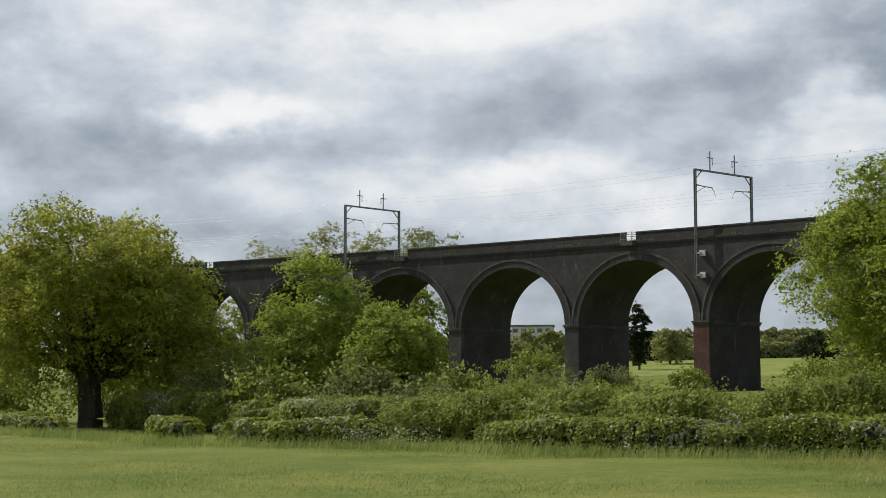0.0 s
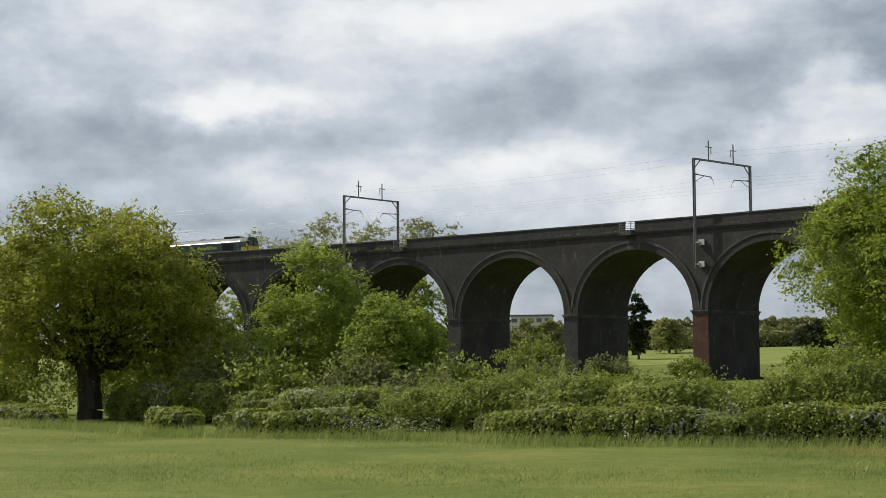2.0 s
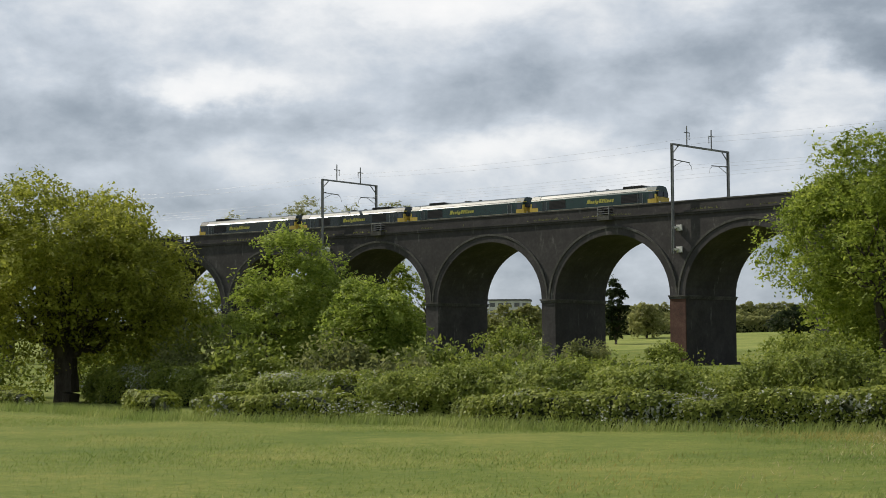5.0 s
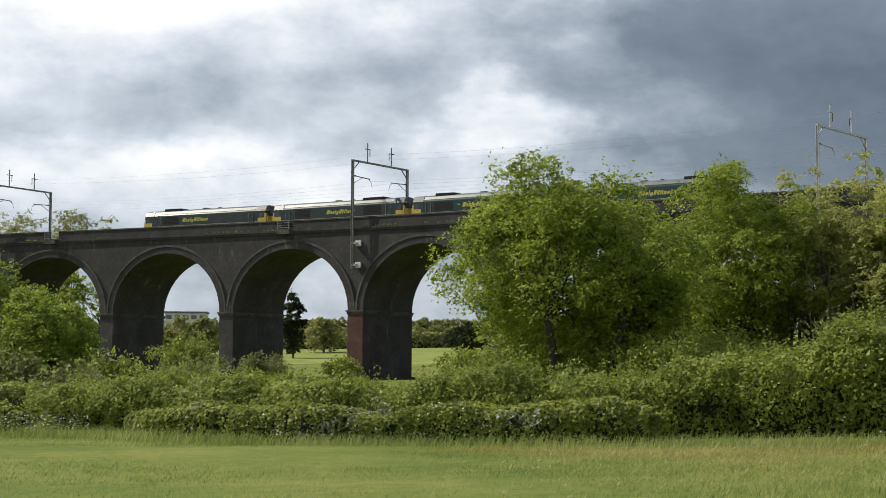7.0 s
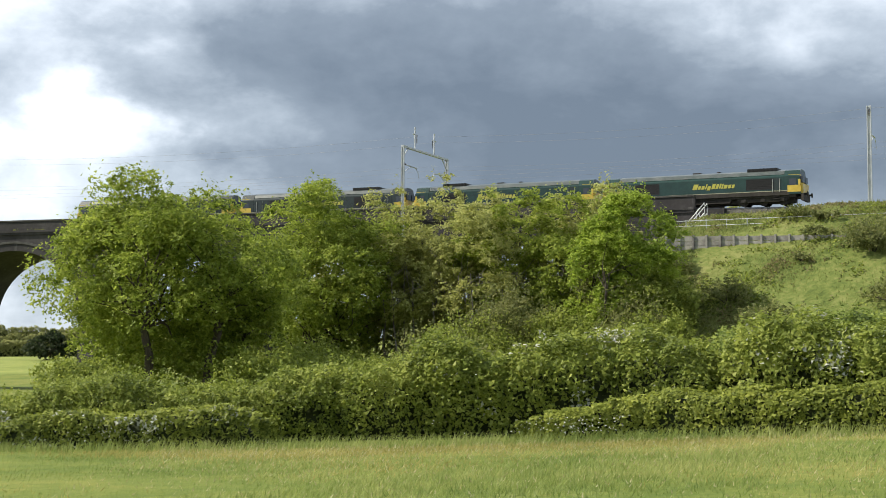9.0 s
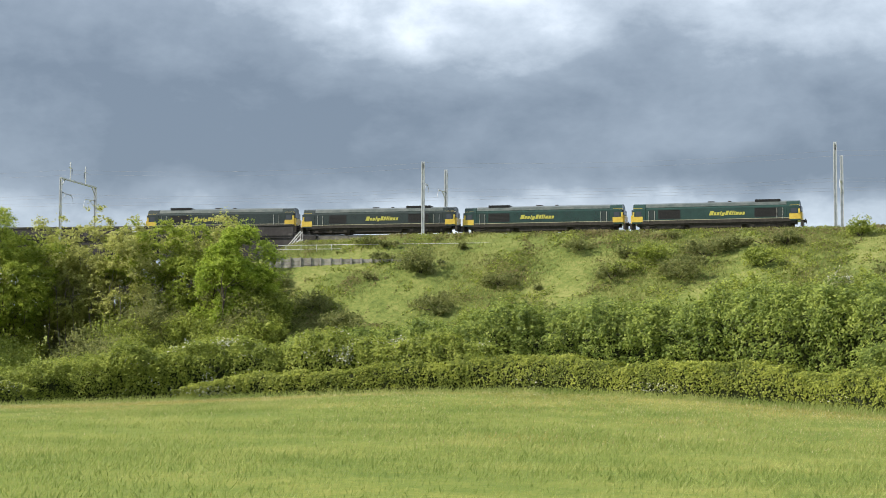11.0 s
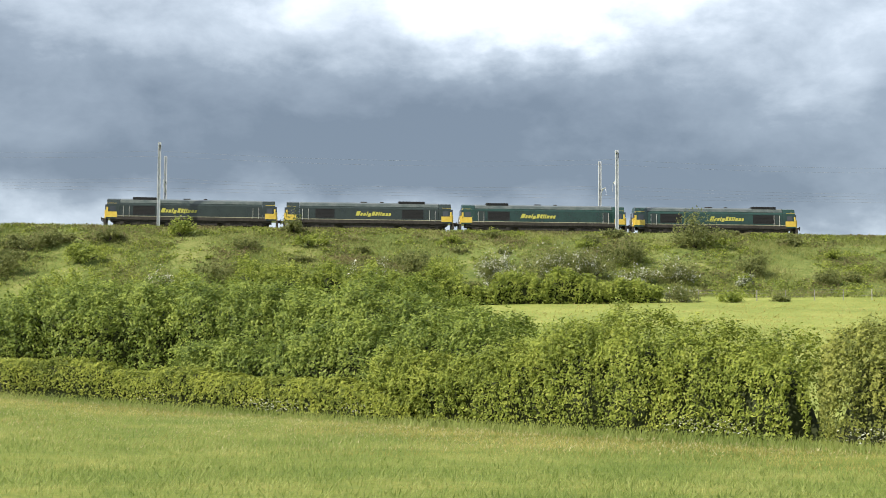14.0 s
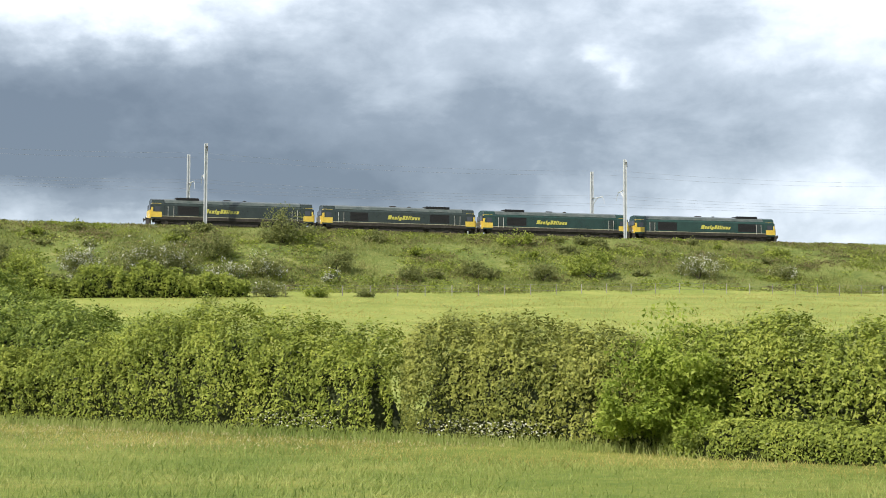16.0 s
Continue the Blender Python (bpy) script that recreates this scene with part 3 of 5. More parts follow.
def portal(s, low, M_STEEL, rise=0.0):
    root = tagged(empty("overhead_line_portal"), "steel overhead line portal frame spanning both tracks", "portal frame", group="overhead line supports")
    for side in (1, -1):
        lat = 5.0 if side > 0 else -6.9
        bm = bmesh.new()
        for p, q in ((-0.15, -0.09), (0.09, 0.15)):
            box(bm, s + p, s + q, lat - 0.13, lat + 0.13, low, 8.45 + rise)
        box(bm, s - 0.1, s + 0.1, lat - 0.02, lat + 0.02, low, 8.45 + rise)
        part("mast", along(bm), M_STEEL, root)
        bm = bmesh.new()
        tube(bm, (s, lat, 7.2 + rise), (s, lat - side * 1.3, 8.3 + rise), 0.07)
        part("knee_brace", along(bm), M_STEEL, root)
        brackets(root, s, lat - side * 0.1, -side, 6.55 + rise, 3.5, M_STEEL)
        # feeder post on the beam
        c = 1.9 if side > 0 else -3.3
        bm = bmesh.new()
        tube(bm, (s, c, 8.5 + rise), (s, c, 10.9 + rise), 0.085)
        tube(bm, (s, c - 0.65, 10.1 + rise), (s, c + 0.55, 10.1 + rise), 0.06)
        part("feeder_post", along(bm), M_STEEL, root)
        bm = bmesh.new()
        tube(bm, (s, c + side * -0.5, 10.06 + rise), (s, c + side * -0.5, 9.2 + rise), 0.03)
        for k in range(5):
            tube(bm, (s, c + side * -0.5 + 0.0, 10.0 + rise - 0.16 * k), (s, c + side * -0.5, 9.92 + rise - 0.16 * k), 0.06, sides=8)
        part("insulator", along(bm), M_STONE, root)
        if low < -0.5:
            for z in (-1.75, -4.4):
                bm = bmesh.new()
                box(bm, s + 0.15, s + 0.95, lat - side * 0.65, lat - side * 0.45, z - 0.36, z + 0.36)
                box(bm, s - 0.2, s + 0.5, lat - side * (0.5 if side > 0 else 1.2), lat + side * 0.02, z - 0.12, z + 0.12)
                part("anchor_plate", along(bm), M_WHITE, root, "pale square anchor plate")
    bm = bmesh.new()
    box(bm, s - 0.15, s + 0.15, -7.03, 5.13, 8.32 + rise, 8.52 + rise)
    part("beam", along(bm), M_STEEL, root)


# one steel in two tones: darker where backlit by sky, paler where sunlit
for s in (-165.0, -104.2, -43.4, 17.0):
    portal(s, -4.9, M_OLD_BACKLIT_STEEL if s < 0 else M_STEEL, 0.0 if s < 0 else -0.45)


def mast_pair(s, near, far):
    for side in (1, -1):
        root = tagged(empty("overhead_line_mast"), "galvanised steel overhead line mast with cantilever arm beside the track", "mast", group="overhead line supports")
        lat, top = (5.0, near) if side > 0 else (-7.0, far)
        bm = bmesh.new()
        for p, q in ((-0.19, -0.12), (0.12, 0.19)):
            box(bm, s + p, s + q, lat - 0.15, lat + 0.15, -1.3, top)
        box(bm, s - 0.12, s + 0.12, lat - 0.03, lat + 0.03, -1.3, top)
        part("mast", along(bm), M_STEEL, root)
        bm = bmesh.new()
        box(bm, s - 0.4, s + 0.4, lat - 0.4, lat + 0.4, -1.8, -0.55)
        part("footing", along(bm), M_WHITE, root, "concrete footing")
        brackets(root, s, lat - side * 0.1, -side, 6.5, 2.3 if side > 0 else 4.0, M_STEEL)
        bm = bmesh.new()
        tube(bm, (s, lat, 5.2), (s, lat - side * 1.6, 6.3), 0.05)
        part("strut", along(bm), M_STEEL, root)
        bm = bmesh.new()
        tube(bm, (s, lat, top - 0.4), (s + 0.1, lat + side * 0.45, top - 0.4), 0.04)
        tube(bm, (s + 0.1, lat + side * 0.45, top - 0.38), (s + 0.1, lat + side * 0.45, top - 1.05), 0.035)
        for k in range(4):
            tube(bm, (s + 0.1, lat + side * 0.45, top - 0.45 - 0.16 * k), (s + 0.1, lat + side * 0.45, top - 0.53 - 0.16 * k), 0.07, sides=8)
        part("insulator", along(bm), M_STONE, root)


for s, near, far in ((66.3, 9.1, 9.5), (117.0, 10.0, 9.9), (172.3, 10.15, 10.25), (227.9, 10.5, 10.25), (284.0, 10.2, 10.0)):
    mast_pair(s, near, far)


def wires():
    stops = [-165.0, -104.2, -43.4, 17.0, 66.3, 117.0, 172.3, 227.9, 284.0]
    for lat, z, sag, label in ((1.7, 4.9, 0.05, "contact_wire"), (-1.7, 4.9, 0.05, "contact_wire"), (1.7, 6.1, 0.55, "catenary_wire"), (-1.7, 6.1, 0.55, "catenary_wire"), (2.4, 9.3, 0.6, "feeder_wire"), (-2.4, 9.3, 0.6, "feeder_wire")):
        bm = bmesh.new()
        for a, b in zip(stops, stops[1:]):
            k = 8
            pts = [(a + (b - a) * i / k, lat, z - sag * 4 * (i / k) * (1 - i / k)) for i in range(k + 1)]
            for p, q in zip(pts, pts[1:]):
                tube(bm, p, q, 0.008, sides=4)
        tagged(part(label, along(bm), M_WIRE), "thin taut overhead line wire above the track", "wire", group="overhead wires")


wires()


def ledge_weeds():
    rng = np.random.default_rng(31)
    n = 3200
    s0 = rng.uniform(-240, 45, n)
    s0 = s0[np.array([noise.noise((v * 0.12, 2.0, 0.0)) + 0.4 * noise.noise((v * 0.9, 7.0, 0.0)) for v in s0]) > 0.05]
    p = track(s0, HALF + 0.1 + rng.uniform(-0.05, 0.1, len(s0)), 0.28)
    scatter("ledge_weeds", "dry grass tufts rooted along the viaduct's ledge", "weeds", p[:, :2], p[:, 2], 0.08, 0.40, 0.09, M_SCRUB, 32)


# ---- locomotives ----
def locomotive(paint, roof_paint, logo_at, grilles, humps, label):
    root = tagged(empty("diesel_locomotive"), label, "locomotive", group="four coupled locomotives")
    L = 10.25
    side = [(-1.32, 1.12), (-1.32, 2.95), (-1.18, 3.18), (1.18, 3.18), (1.32, 2.95), (1.32, 1.12)]

    def extrude(name, prof, x0, x1, mat, lab="", lean0=0.0, lean1=0.0, top=3.9):
        bm = bmesh.new()
        a = [bm.verts.new((x0 + lean0 * max(0, z - 2.1), y, z)) for y, z in prof]
        b = [bm.verts.new((x1 - lean1 * max(0, z - 2.1), y, z)) for y, z in prof]
        n = len(prof)
        for i in range(n):
            bm.faces.new((a[i], a[(i + 1) % n], b[(i + 1) % n], b[i]))
        bm.faces.new(a[::-1])
        bm.faces.new(b)
        bmesh.ops.bevel(bm, geom=[e for e in bm.edges if e.calc_length() > 3 and abs((e.verts[0].co - e.verts[1].co).x) > 3], offset=0.04, segments=1, affect="EDGES")
        return part(name, bm, mat, root, lab)

    extrude("body", side, -8.45, 8.45, paint)
    roof = [(-1.185, 3.17), (-0.98, 3.62), (-0.45, 3.84), (0.45, 3.84), (0.98, 3.62), (1.185, 3.17)]
    extrude("roof", roof, -8.45, 8.45, roof_paint, "dusty grey-green roof")
    cabp = [(-1.33, 1.0), (-1.33, 2.95), (-1.0, 3.64), (-0.45, 3.82), (0.45, 3.82), (1.0, 3.64), (1.33, 2.95), (1.33, 1.0)]
    for e in (1, -1):
        bm = bmesh.new()
        prof = cabp
        a = [bm.verts.new((e * 8.47, y, z)) for y, z in prof]
        b = [bm.verts.new((e * (L - 0.28 * max(0, z - 2.0) / 1.8 - (0.12 if abs(y) > 1.2 else 0)), y, z)) for y, z in prof]
        n = len(prof)
        for i in range(n):
            bm.faces.new((a[i], a[(i + 1) % n], b[(i + 1) % n], b[i]))
        bm.faces.new(b)
        bm.faces.new(a[::-1])
        cab = part("cab", bm, paint, root)
        # yellow warning panels wrap round the cab's end
        for x0, x1, w, z0, z1 in ((8.8, L - 0.14, 1.345, 1.2, 1.95), (L - 0.3, L + 0.02, 1.2, 1.05, 2.15), (9.86, L - 0.2, 1.345, 1.85, 2.6), (8.85, L - 0.26, 1.26, 2.98, 3.14)):
            bm = bmesh.new()
            box(bm, e * x0, e * x1, -w, w, z0, z1)
            part("warning_panel", bm, M_YELLOW, cab, "bright yellow warning panel")
        for s in (1, -1):
            bm = bmesh.new()
            box(bm, e * 8.98, e * 9.66, s * 1.30, s * 1.352, 1.98, 2.68)
            part("side_window", bm, M_GLASS, cab)
            bm = bmesh.new()
            box(bm, e * (L - 0.32), e * (L - 0.03), s * 0.1, s * 1.05, 2.25, 2.95)
            part("windscreen", bm, M_GLASS, cab)
        for s in (0.85, -0.85):
            bm = bmesh.new()
            tube(bm, (e * (L - 0.05), s, 1.45), (e * (L + 0.06), s, 1.45), 0.14, sides=10)
            part("headlight", bm, M_LAMP, cab)
            bm = bmesh.new()
            tube(bm, (e * (L - 0.1), s, 1.0), (e * (L + 0.38), s, 1.0), 0.1, sides=8)
            tube(bm, (e * (L + 0.38), s, 1.0), (e * (L + 0.45), s, 1.0), 0.24, sides=12)
            part("buffer", bm, M_FRAME, root)
        bm = bmesh.new()
        box(bm, e * (L - 0.15), e * (L + 0.12), -1.3, 1.3, 0.35, 1.0)
        part("snowplough", bm, M_FRAME, root)
        for s in (1, -1):
            for xx in (7.35, 8.05):
                bm = bmesh.new()
                tube(bm, (e * xx, s * 1.37, 1.25), (e * xx, s * 1.37, 2.75), 0.03, sides=5)
                part("handrail", bm, M_RAILING, root)
            bm = bmesh.new()
            box(bm, e * 7.42, e * 7.98, s * 1.30, s * 1.335, 1.2, 2.85)
            part("cab_door", bm, M_DULL, root)
            for z in (0.35, 0.6, 0.85):
                bm = bmesh.new()
                box(bm, e * 7.4, e * 8.0, s * 1.05, s * 1.35, z - 0.03, z + 0.03)
                part("footstep", bm, M_FRAME, root)
    for s in (1, -1):
        bm = bmesh.new()
        box(bm, -8.9, 8.9, s * 1.28, s * 1.345, 1.34, 1.41)
        part("sole_bar", bm, M_SOLE, root, "pale sole bar along the body's foot")
        bm = bmesh.new()
        box(bm, -8.95, 8.95, s * 1.26, s * 1.338, 0.92, 1.33)
        part("valance", bm, M_FRAME, root)
    bm = bmesh.new()
    box(bm, -9.6, 9.6, -1.2, 1.2, 0.72, 1.03)
    box(bm, -9.3, 9.3, -0.62, 0.62, 0.25, 0.72)
    part("underframe", bm, M_FRAME, root)
    for a, b in grilles:
        for s in (1, -1):
            bm = bmesh.new()
            box(bm, a, b, s * 1.30, s * 1.332, 1.6, 2.8)
            grille = part("radiator_grille", bm, M_BLACK, root, "black louvred grille")
            for k in range(7):
                z = 1.5 + 0.19 * k
                bm = bmesh.new()
                box(bm, a, b, s * 1.332, s * 1.345, z + 0.08, z + 0.13)
                part("slat", bm, M_BLACK, grille)
    for a, b in humps:
        bm = bmesh.new()
        box(bm, a, b, -0.85, 0.85, 3.7, 4.02)
        cover = part("roof_fan_cover", bm, M_BLACK, root)
        for k in range(8):
            x = a + (b - a) * (k + 0.3) / 8
            bm = bmesh.new()
            box(bm, x, x + 0.12, -0.88, 0.88, 3.8, 4.05)
            part("slat", bm, M_BLACK, cover)
    bm = bmesh.new()
    box(bm, -1.0, -0.2, -0.3, 0.3, 3.8, 3.98)
    part("roof_hatch", bm, M_FRAME, root)
    bm = bmesh.new()
    tube(bm, (1.6, 0.0, 3.8), (1.6, 0.0, 3.99), 0.22, sides=10)
    part("exhaust_silencer", bm, M_FRAME, root)
    # slanted plain shapes in place of the maker's mark
    for s in (1, -1):
        bm = bmesh.new()
        x = -1.95
        for k, (w, h) in enumerate(((0.46, 0.66), (0.26, 0.44), (0.3, 0.44), (0.14, 0.62), (0.34, 0.52), (0.34, 0.64), (0.26, 0.6), (0.16, 0.62), (0.14, 0.6), (0.34, 0.44), (0.3, 0.44), (0.26, 0.44))):
            lift = -0.12 if k == 4 else 0.0
            for v in box(bm, logo_at + x, logo_at + x + w, s * 1.325, s * 1.341, 1.92 + lift, 1.92 + lift + h * 0.92):
                v.co.x += 0.3 * (v.co.z - 1.92)
            x += w + 0.085
        part("lettering", bm, M_LOGO, root, "slanted yellow lettering band")
    bm = bmesh.new()
    prof = [(-3.3, 0.95), (-3.0, 0.36), (3.0, 0.36), (3.3, 0.95)]
    prism(bm, prof, -1.15, 1.15)
    part("fuel_tank", bm, M_FRAME, root)
    for c in (-6.3, 6.3):
        bogie = empty("bogie")
        bogie.parent = root
        for s in (1, -1):
            bm = bmesh.new()
            prof = [(-2.6, 0.55), (-2.2, 0.35), (2.2, 0.35), (2.6, 0.55), (2.5, 0.8), (-2.5, 0.8)]
            prism(bm, [(c + x, z) for x, z in prof], s * 0.98, s * 1.12)
            for k in (-1.9, 0, 1.9):
                box(bm, c + k - 0.2, c + k + 0.2, s * 1.0, s * 1.22, 0.36, 0.72)
            part("side_frame", bm, M_FRAME, bogie)
            for k in (-1.98, 0, 1.98):
                bm = bmesh.new()
                tube(bm, (c + k, s * 0.69, 0.53), (c + k, s * 0.82, 0.53), 0.53, sides=20)
                tube(bm, (c + k, s * 0.66, 0.53), (c + k, s * 0.69, 0.53), 0.56, sides=20)
                part("wheel", bm, M_FRAME, bogie)
    # the body stands lower than its nominal height
    for o in root.children_recursive:
        if o.type == "MESH":
            for v in o.data.vertices:
                v.co.z -= 0.125 * max(0.0, v.co.z - 1.12)
    return root


LOCOS = [
    locomotive(M_DULL, M_ROOF, -1.7, [(-6.9, -4.3)], [(-7.0, -4.2)], "grime-dulled dark green diesel locomotive with yellow cab ends"),
    locomotive(M_DULL, M_ROOF, 0.3, [(-6.5, -4.2), (4.0, 6.6)], [(3.6, 6.8)], "dark green diesel locomotive with grilles near both ends"),
    locomotive(M_GREEN, M_ROOF, -0.9, [(-6.9, -4.2)], [(-7.0, -4.3)], "clean bright green diesel locomotive with yellow cab ends"),
    locomotive(M_GREEN, M_ROOF, 1.2, [(-6.9, -4.2), (4.7, 7.5)], [(4.7, 7.7)], "leading green diesel locomotive with two side grilles"),
]


def loco_pose(i, t):
    if t < 8.5:
        s = SPEED * (t - 8.5) + GAIN * (t - 8.5) ** 2 - 28.55
    elif t < 11:
        s = 26.79 * (t - 8.5) - 28.55
    else:
        s = 38.43 + 27.3 * (t - 11) + 0.05 * (t - 11) ** 2
    s += 21.4 * i
    p = track(np.array([s]), 1.7)[0]
    return pose(p[0], p[1], p[2] + float(rail_lift(s)), 0, 0, math.degrees(heading(s)))


# ---- plants ----
def leaf_mesh(name, pos, nrm, size, mats, rng, share=None, long=1.5):
    """One small pointed leaf at each place, facing nrm."""
    n = len(pos)
    a = rng.normal(size=(n, 3))
    a -= nrm * (a * nrm).sum(1, keepdims=True)
    a /= np.linalg.norm(a, axis=1, keepdims=True) + 1e-9
    b = np.cross(nrm, a)
    k = (size * rng.uniform(0.6, 1.35, n))[:, None]
    v = np.stack([pos - a * k * long / 2 - b * k / 2, pos - a * k * long / 2 + b * k / 2, pos + a * k * long / 2], 1).reshape(-1, 3)
    return quick_mesh(name, v, np.arange(len(v)).reshape(-1, 3), mats, share)


def unit(v):
    return v / (np.linalg.norm(v, axis=1, keepdims=True) + 1e-9)


def blob_leaves(centers, radii, count, rng, squash=0.8, up=0.25):
    # every clump breaks up into smaller flattened sprays
    m = 8
    d0 = unit(rng.normal(size=(len(centers) * m, 3)))
    big = np.repeat(radii, m)
    centers = np.repeat(centers, m, 0) + d0 * (big * rng.uniform(0.35, 1.05, len(big)))[:, None] * np.array([1, 1, squash])
    radii = big * rng.uniform(0.26, 0.52, len(big))
    squash = 0.82
    w = radii ** 2
    pick = rng.choice(len(centers), count, p=w / w.sum())
    d = unit(rng.normal(size=(count, 3)))
    r = rng.uniform(0.05, 1.15, count) ** 0.5
    pos = centers[pick] + d * (radii[pick] * r)[:, None] * np.array([1, 1, squash])
    nrm = unit(d * 0.6 + rng.normal(size=(count, 3)) * 0.45 + np.array([-0.1, 0.0, up + 0.2]))
    return pos, nrm


def limb(bm, a, b, r0, r1, rng, bits=4, wander=0.08):
    pts = [np.array(a) + (np.array(b) - np.array(a)) * k / bits for k in range(bits + 1)]
    length = np.linalg.norm(np.array(b) - np.array(a))
    for k in range(1, bits):
        pts[k] = pts[k] + rng.normal(size=3) * length * wander
    for k in range(bits):
        tube(bm, pts[k], pts[k + 1], r0 + (r1 - r0) * k / bits, r0 + (r1 - r0) * (k + 1) / bits, 5)


def crown_sprays(cen, half, h, count, clumps, shape, deep, lean, rng, seed):
    """Middles and outward ways of the leaf sprays of a crown: boughs inside a lobed outline, each a dome of sprays that is open below."""
    d = unit(rng.normal(size=(clumps, 3)))
    lobe = np.array([1 + 0.30 * noise.noise((v[0] * 1.9 + seed, v[1] * 1.9, v[2] * 1.9)) + 0.14 * noise.noise((v[0] * 4.3, v[1] * 4.3 + seed, v[2] * 4.3)) for v in d])
    r = rng.uniform(0.12, 1, clumps) ** 0.5 * 0.88
    zz = d[:, 2] * r
    taper = 1.0 - 0.35 * shape * np.maximum(0, zz) - 0.25 * np.maximum(0, -zz - 0.3)
    mid = d * (r * lobe)[:, None] * np.column_stack([half * taper, half * taper * deep, np.full(clumps, h * 0.5)])
    mid[:, 0] += lean * (zz + 1)
    big = (half * 0.30 * (100 / clumps) ** 0.33) * rng.uniform(0.55, 1.35, clumps)
    w = big ** 2
    i = rng.choice(clumps, count, p=w / w.sum())
    e = unit(rng.normal(size=(count, 3)) + d[i] * 0.55 + np.array([0, 0, 0.75]))
    out = rng.uniform(0.35, 1.0, count) ** 0.6
    ragged = np.array([1 + 0.45 * noise.noise((v[0] * 2.6 + k, v[1] * 2.6, v[2] * 2.6)) for v, k in zip(e, i)])
    p = mid[i] + e * (big[i] * out * ragged)[:, None] * np.array([1, 1, 0.72])
    return cen + p, unit(e + d[i] * 0.3), r[i] * out, cen + mid


def tree(x, y, top, wide, low, mat, label, seed, leaves=24000, size=0.24, clumps=60, trunk=0.35, bark=None, stems=1, shape=1.0, lean=0.0, base=None, deep=1.0, shoots=0.25):
    """A tapered trunk with limbs, and a crown of many small leaf sprays on boughs. top, low: heights of the crown's ends."""
    rng = np.random.default_rng(seed)
    g = (gz(x, y) if base is None else base) - 0.2
    h, half = top - low, wide / 2
    cen = np.array([x, y, low + h * 0.48])
    per = 16
    mid, d, r, c = crown_sprays(cen, half, h, leaves // per, clumps, shape, deep, lean, rng, seed)
    m = len(mid)
    # each spray is a loose flattened tuft; those at the top shoot upwards
    face = unit(d * 0.45 + np.array([0, 0, 0.75]) + rng.normal(size=(m, 3)) * 0.35)
    wide_of = (0.16 + 0.016 * wide) * rng.uniform(0.6, 1.5, m)
    off = rng.normal(size=(m, per, 3)) * 0.62
    off -= face[:, None, :] * ((off * face[:, None, :]).sum(2, keepdims=True) * 0.62)
    pos = mid[:, None, :] + off * wide_of[:, None, None]
    up = ((d[:, 2] > 0.1) & (rng.uniform(0, 1, m) < shoots) & (r > 0.7))[:, None] * rng.uniform(0, 1, (m, per)) ** 2
    pos[:, :, 2] += up * 0.07 * h
    pos[:, :, 0] += up * rng.normal(size=(m, 1)) * 0.15
    pos = pos.reshape(-1, 3)
    nrm = unit(np.repeat(face, per, 0) + rng.normal(size=(m * per, 3)) * 0.45)
    root = tagged(empty("tree", pose(x, y, g)), label, "tree")
    inv = np.array([x, y, g])
    crown = new("crown", leaf_mesh("crown", pos - inv, nrm, size, [mat], rng))
    crown.parent = root
    starts = [np.array([0, 0, 0])] if stems == 1 else [np.array([rng.uniform(-1, 1) * wide * 0.3, rng.uniform(-1, 1) * wide * 0.3 * deep, 0]) for _ in range(stems)]
    fork = (low - g) + h * (0.22 if stems == 1 else 0.5)
    for b in starts:
        bm = bmesh.new()
        tip = np.array([b[0] * 1.3 + lean, b[1] * 1.3, fork])
        limb(bm, b, tip, trunk, trunk * (0.72 if stems == 1 else 0.4), rng, 5, 0.02)
        near = np.argsort(np.linalg.norm(c - inv - tip, axis=1) + rng.uniform(0, wide * 0.3, len(c)))[: max(4, len(c) // (2 * stems))]
        for i in near:
            t = c[i] - inv
            start = b + (tip - b) * rng.uniform(0.6, 1.0)
            limb(bm, start, start + (t - start) * 0.95, trunk * (0.34 if stems == 1 else 0.25), 0.02, rng, 4 if stems == 1 else 3, 0.06)
        part("trunk" if stems == 1 else "stem", bm, bark or M_BARK, root)
    return root


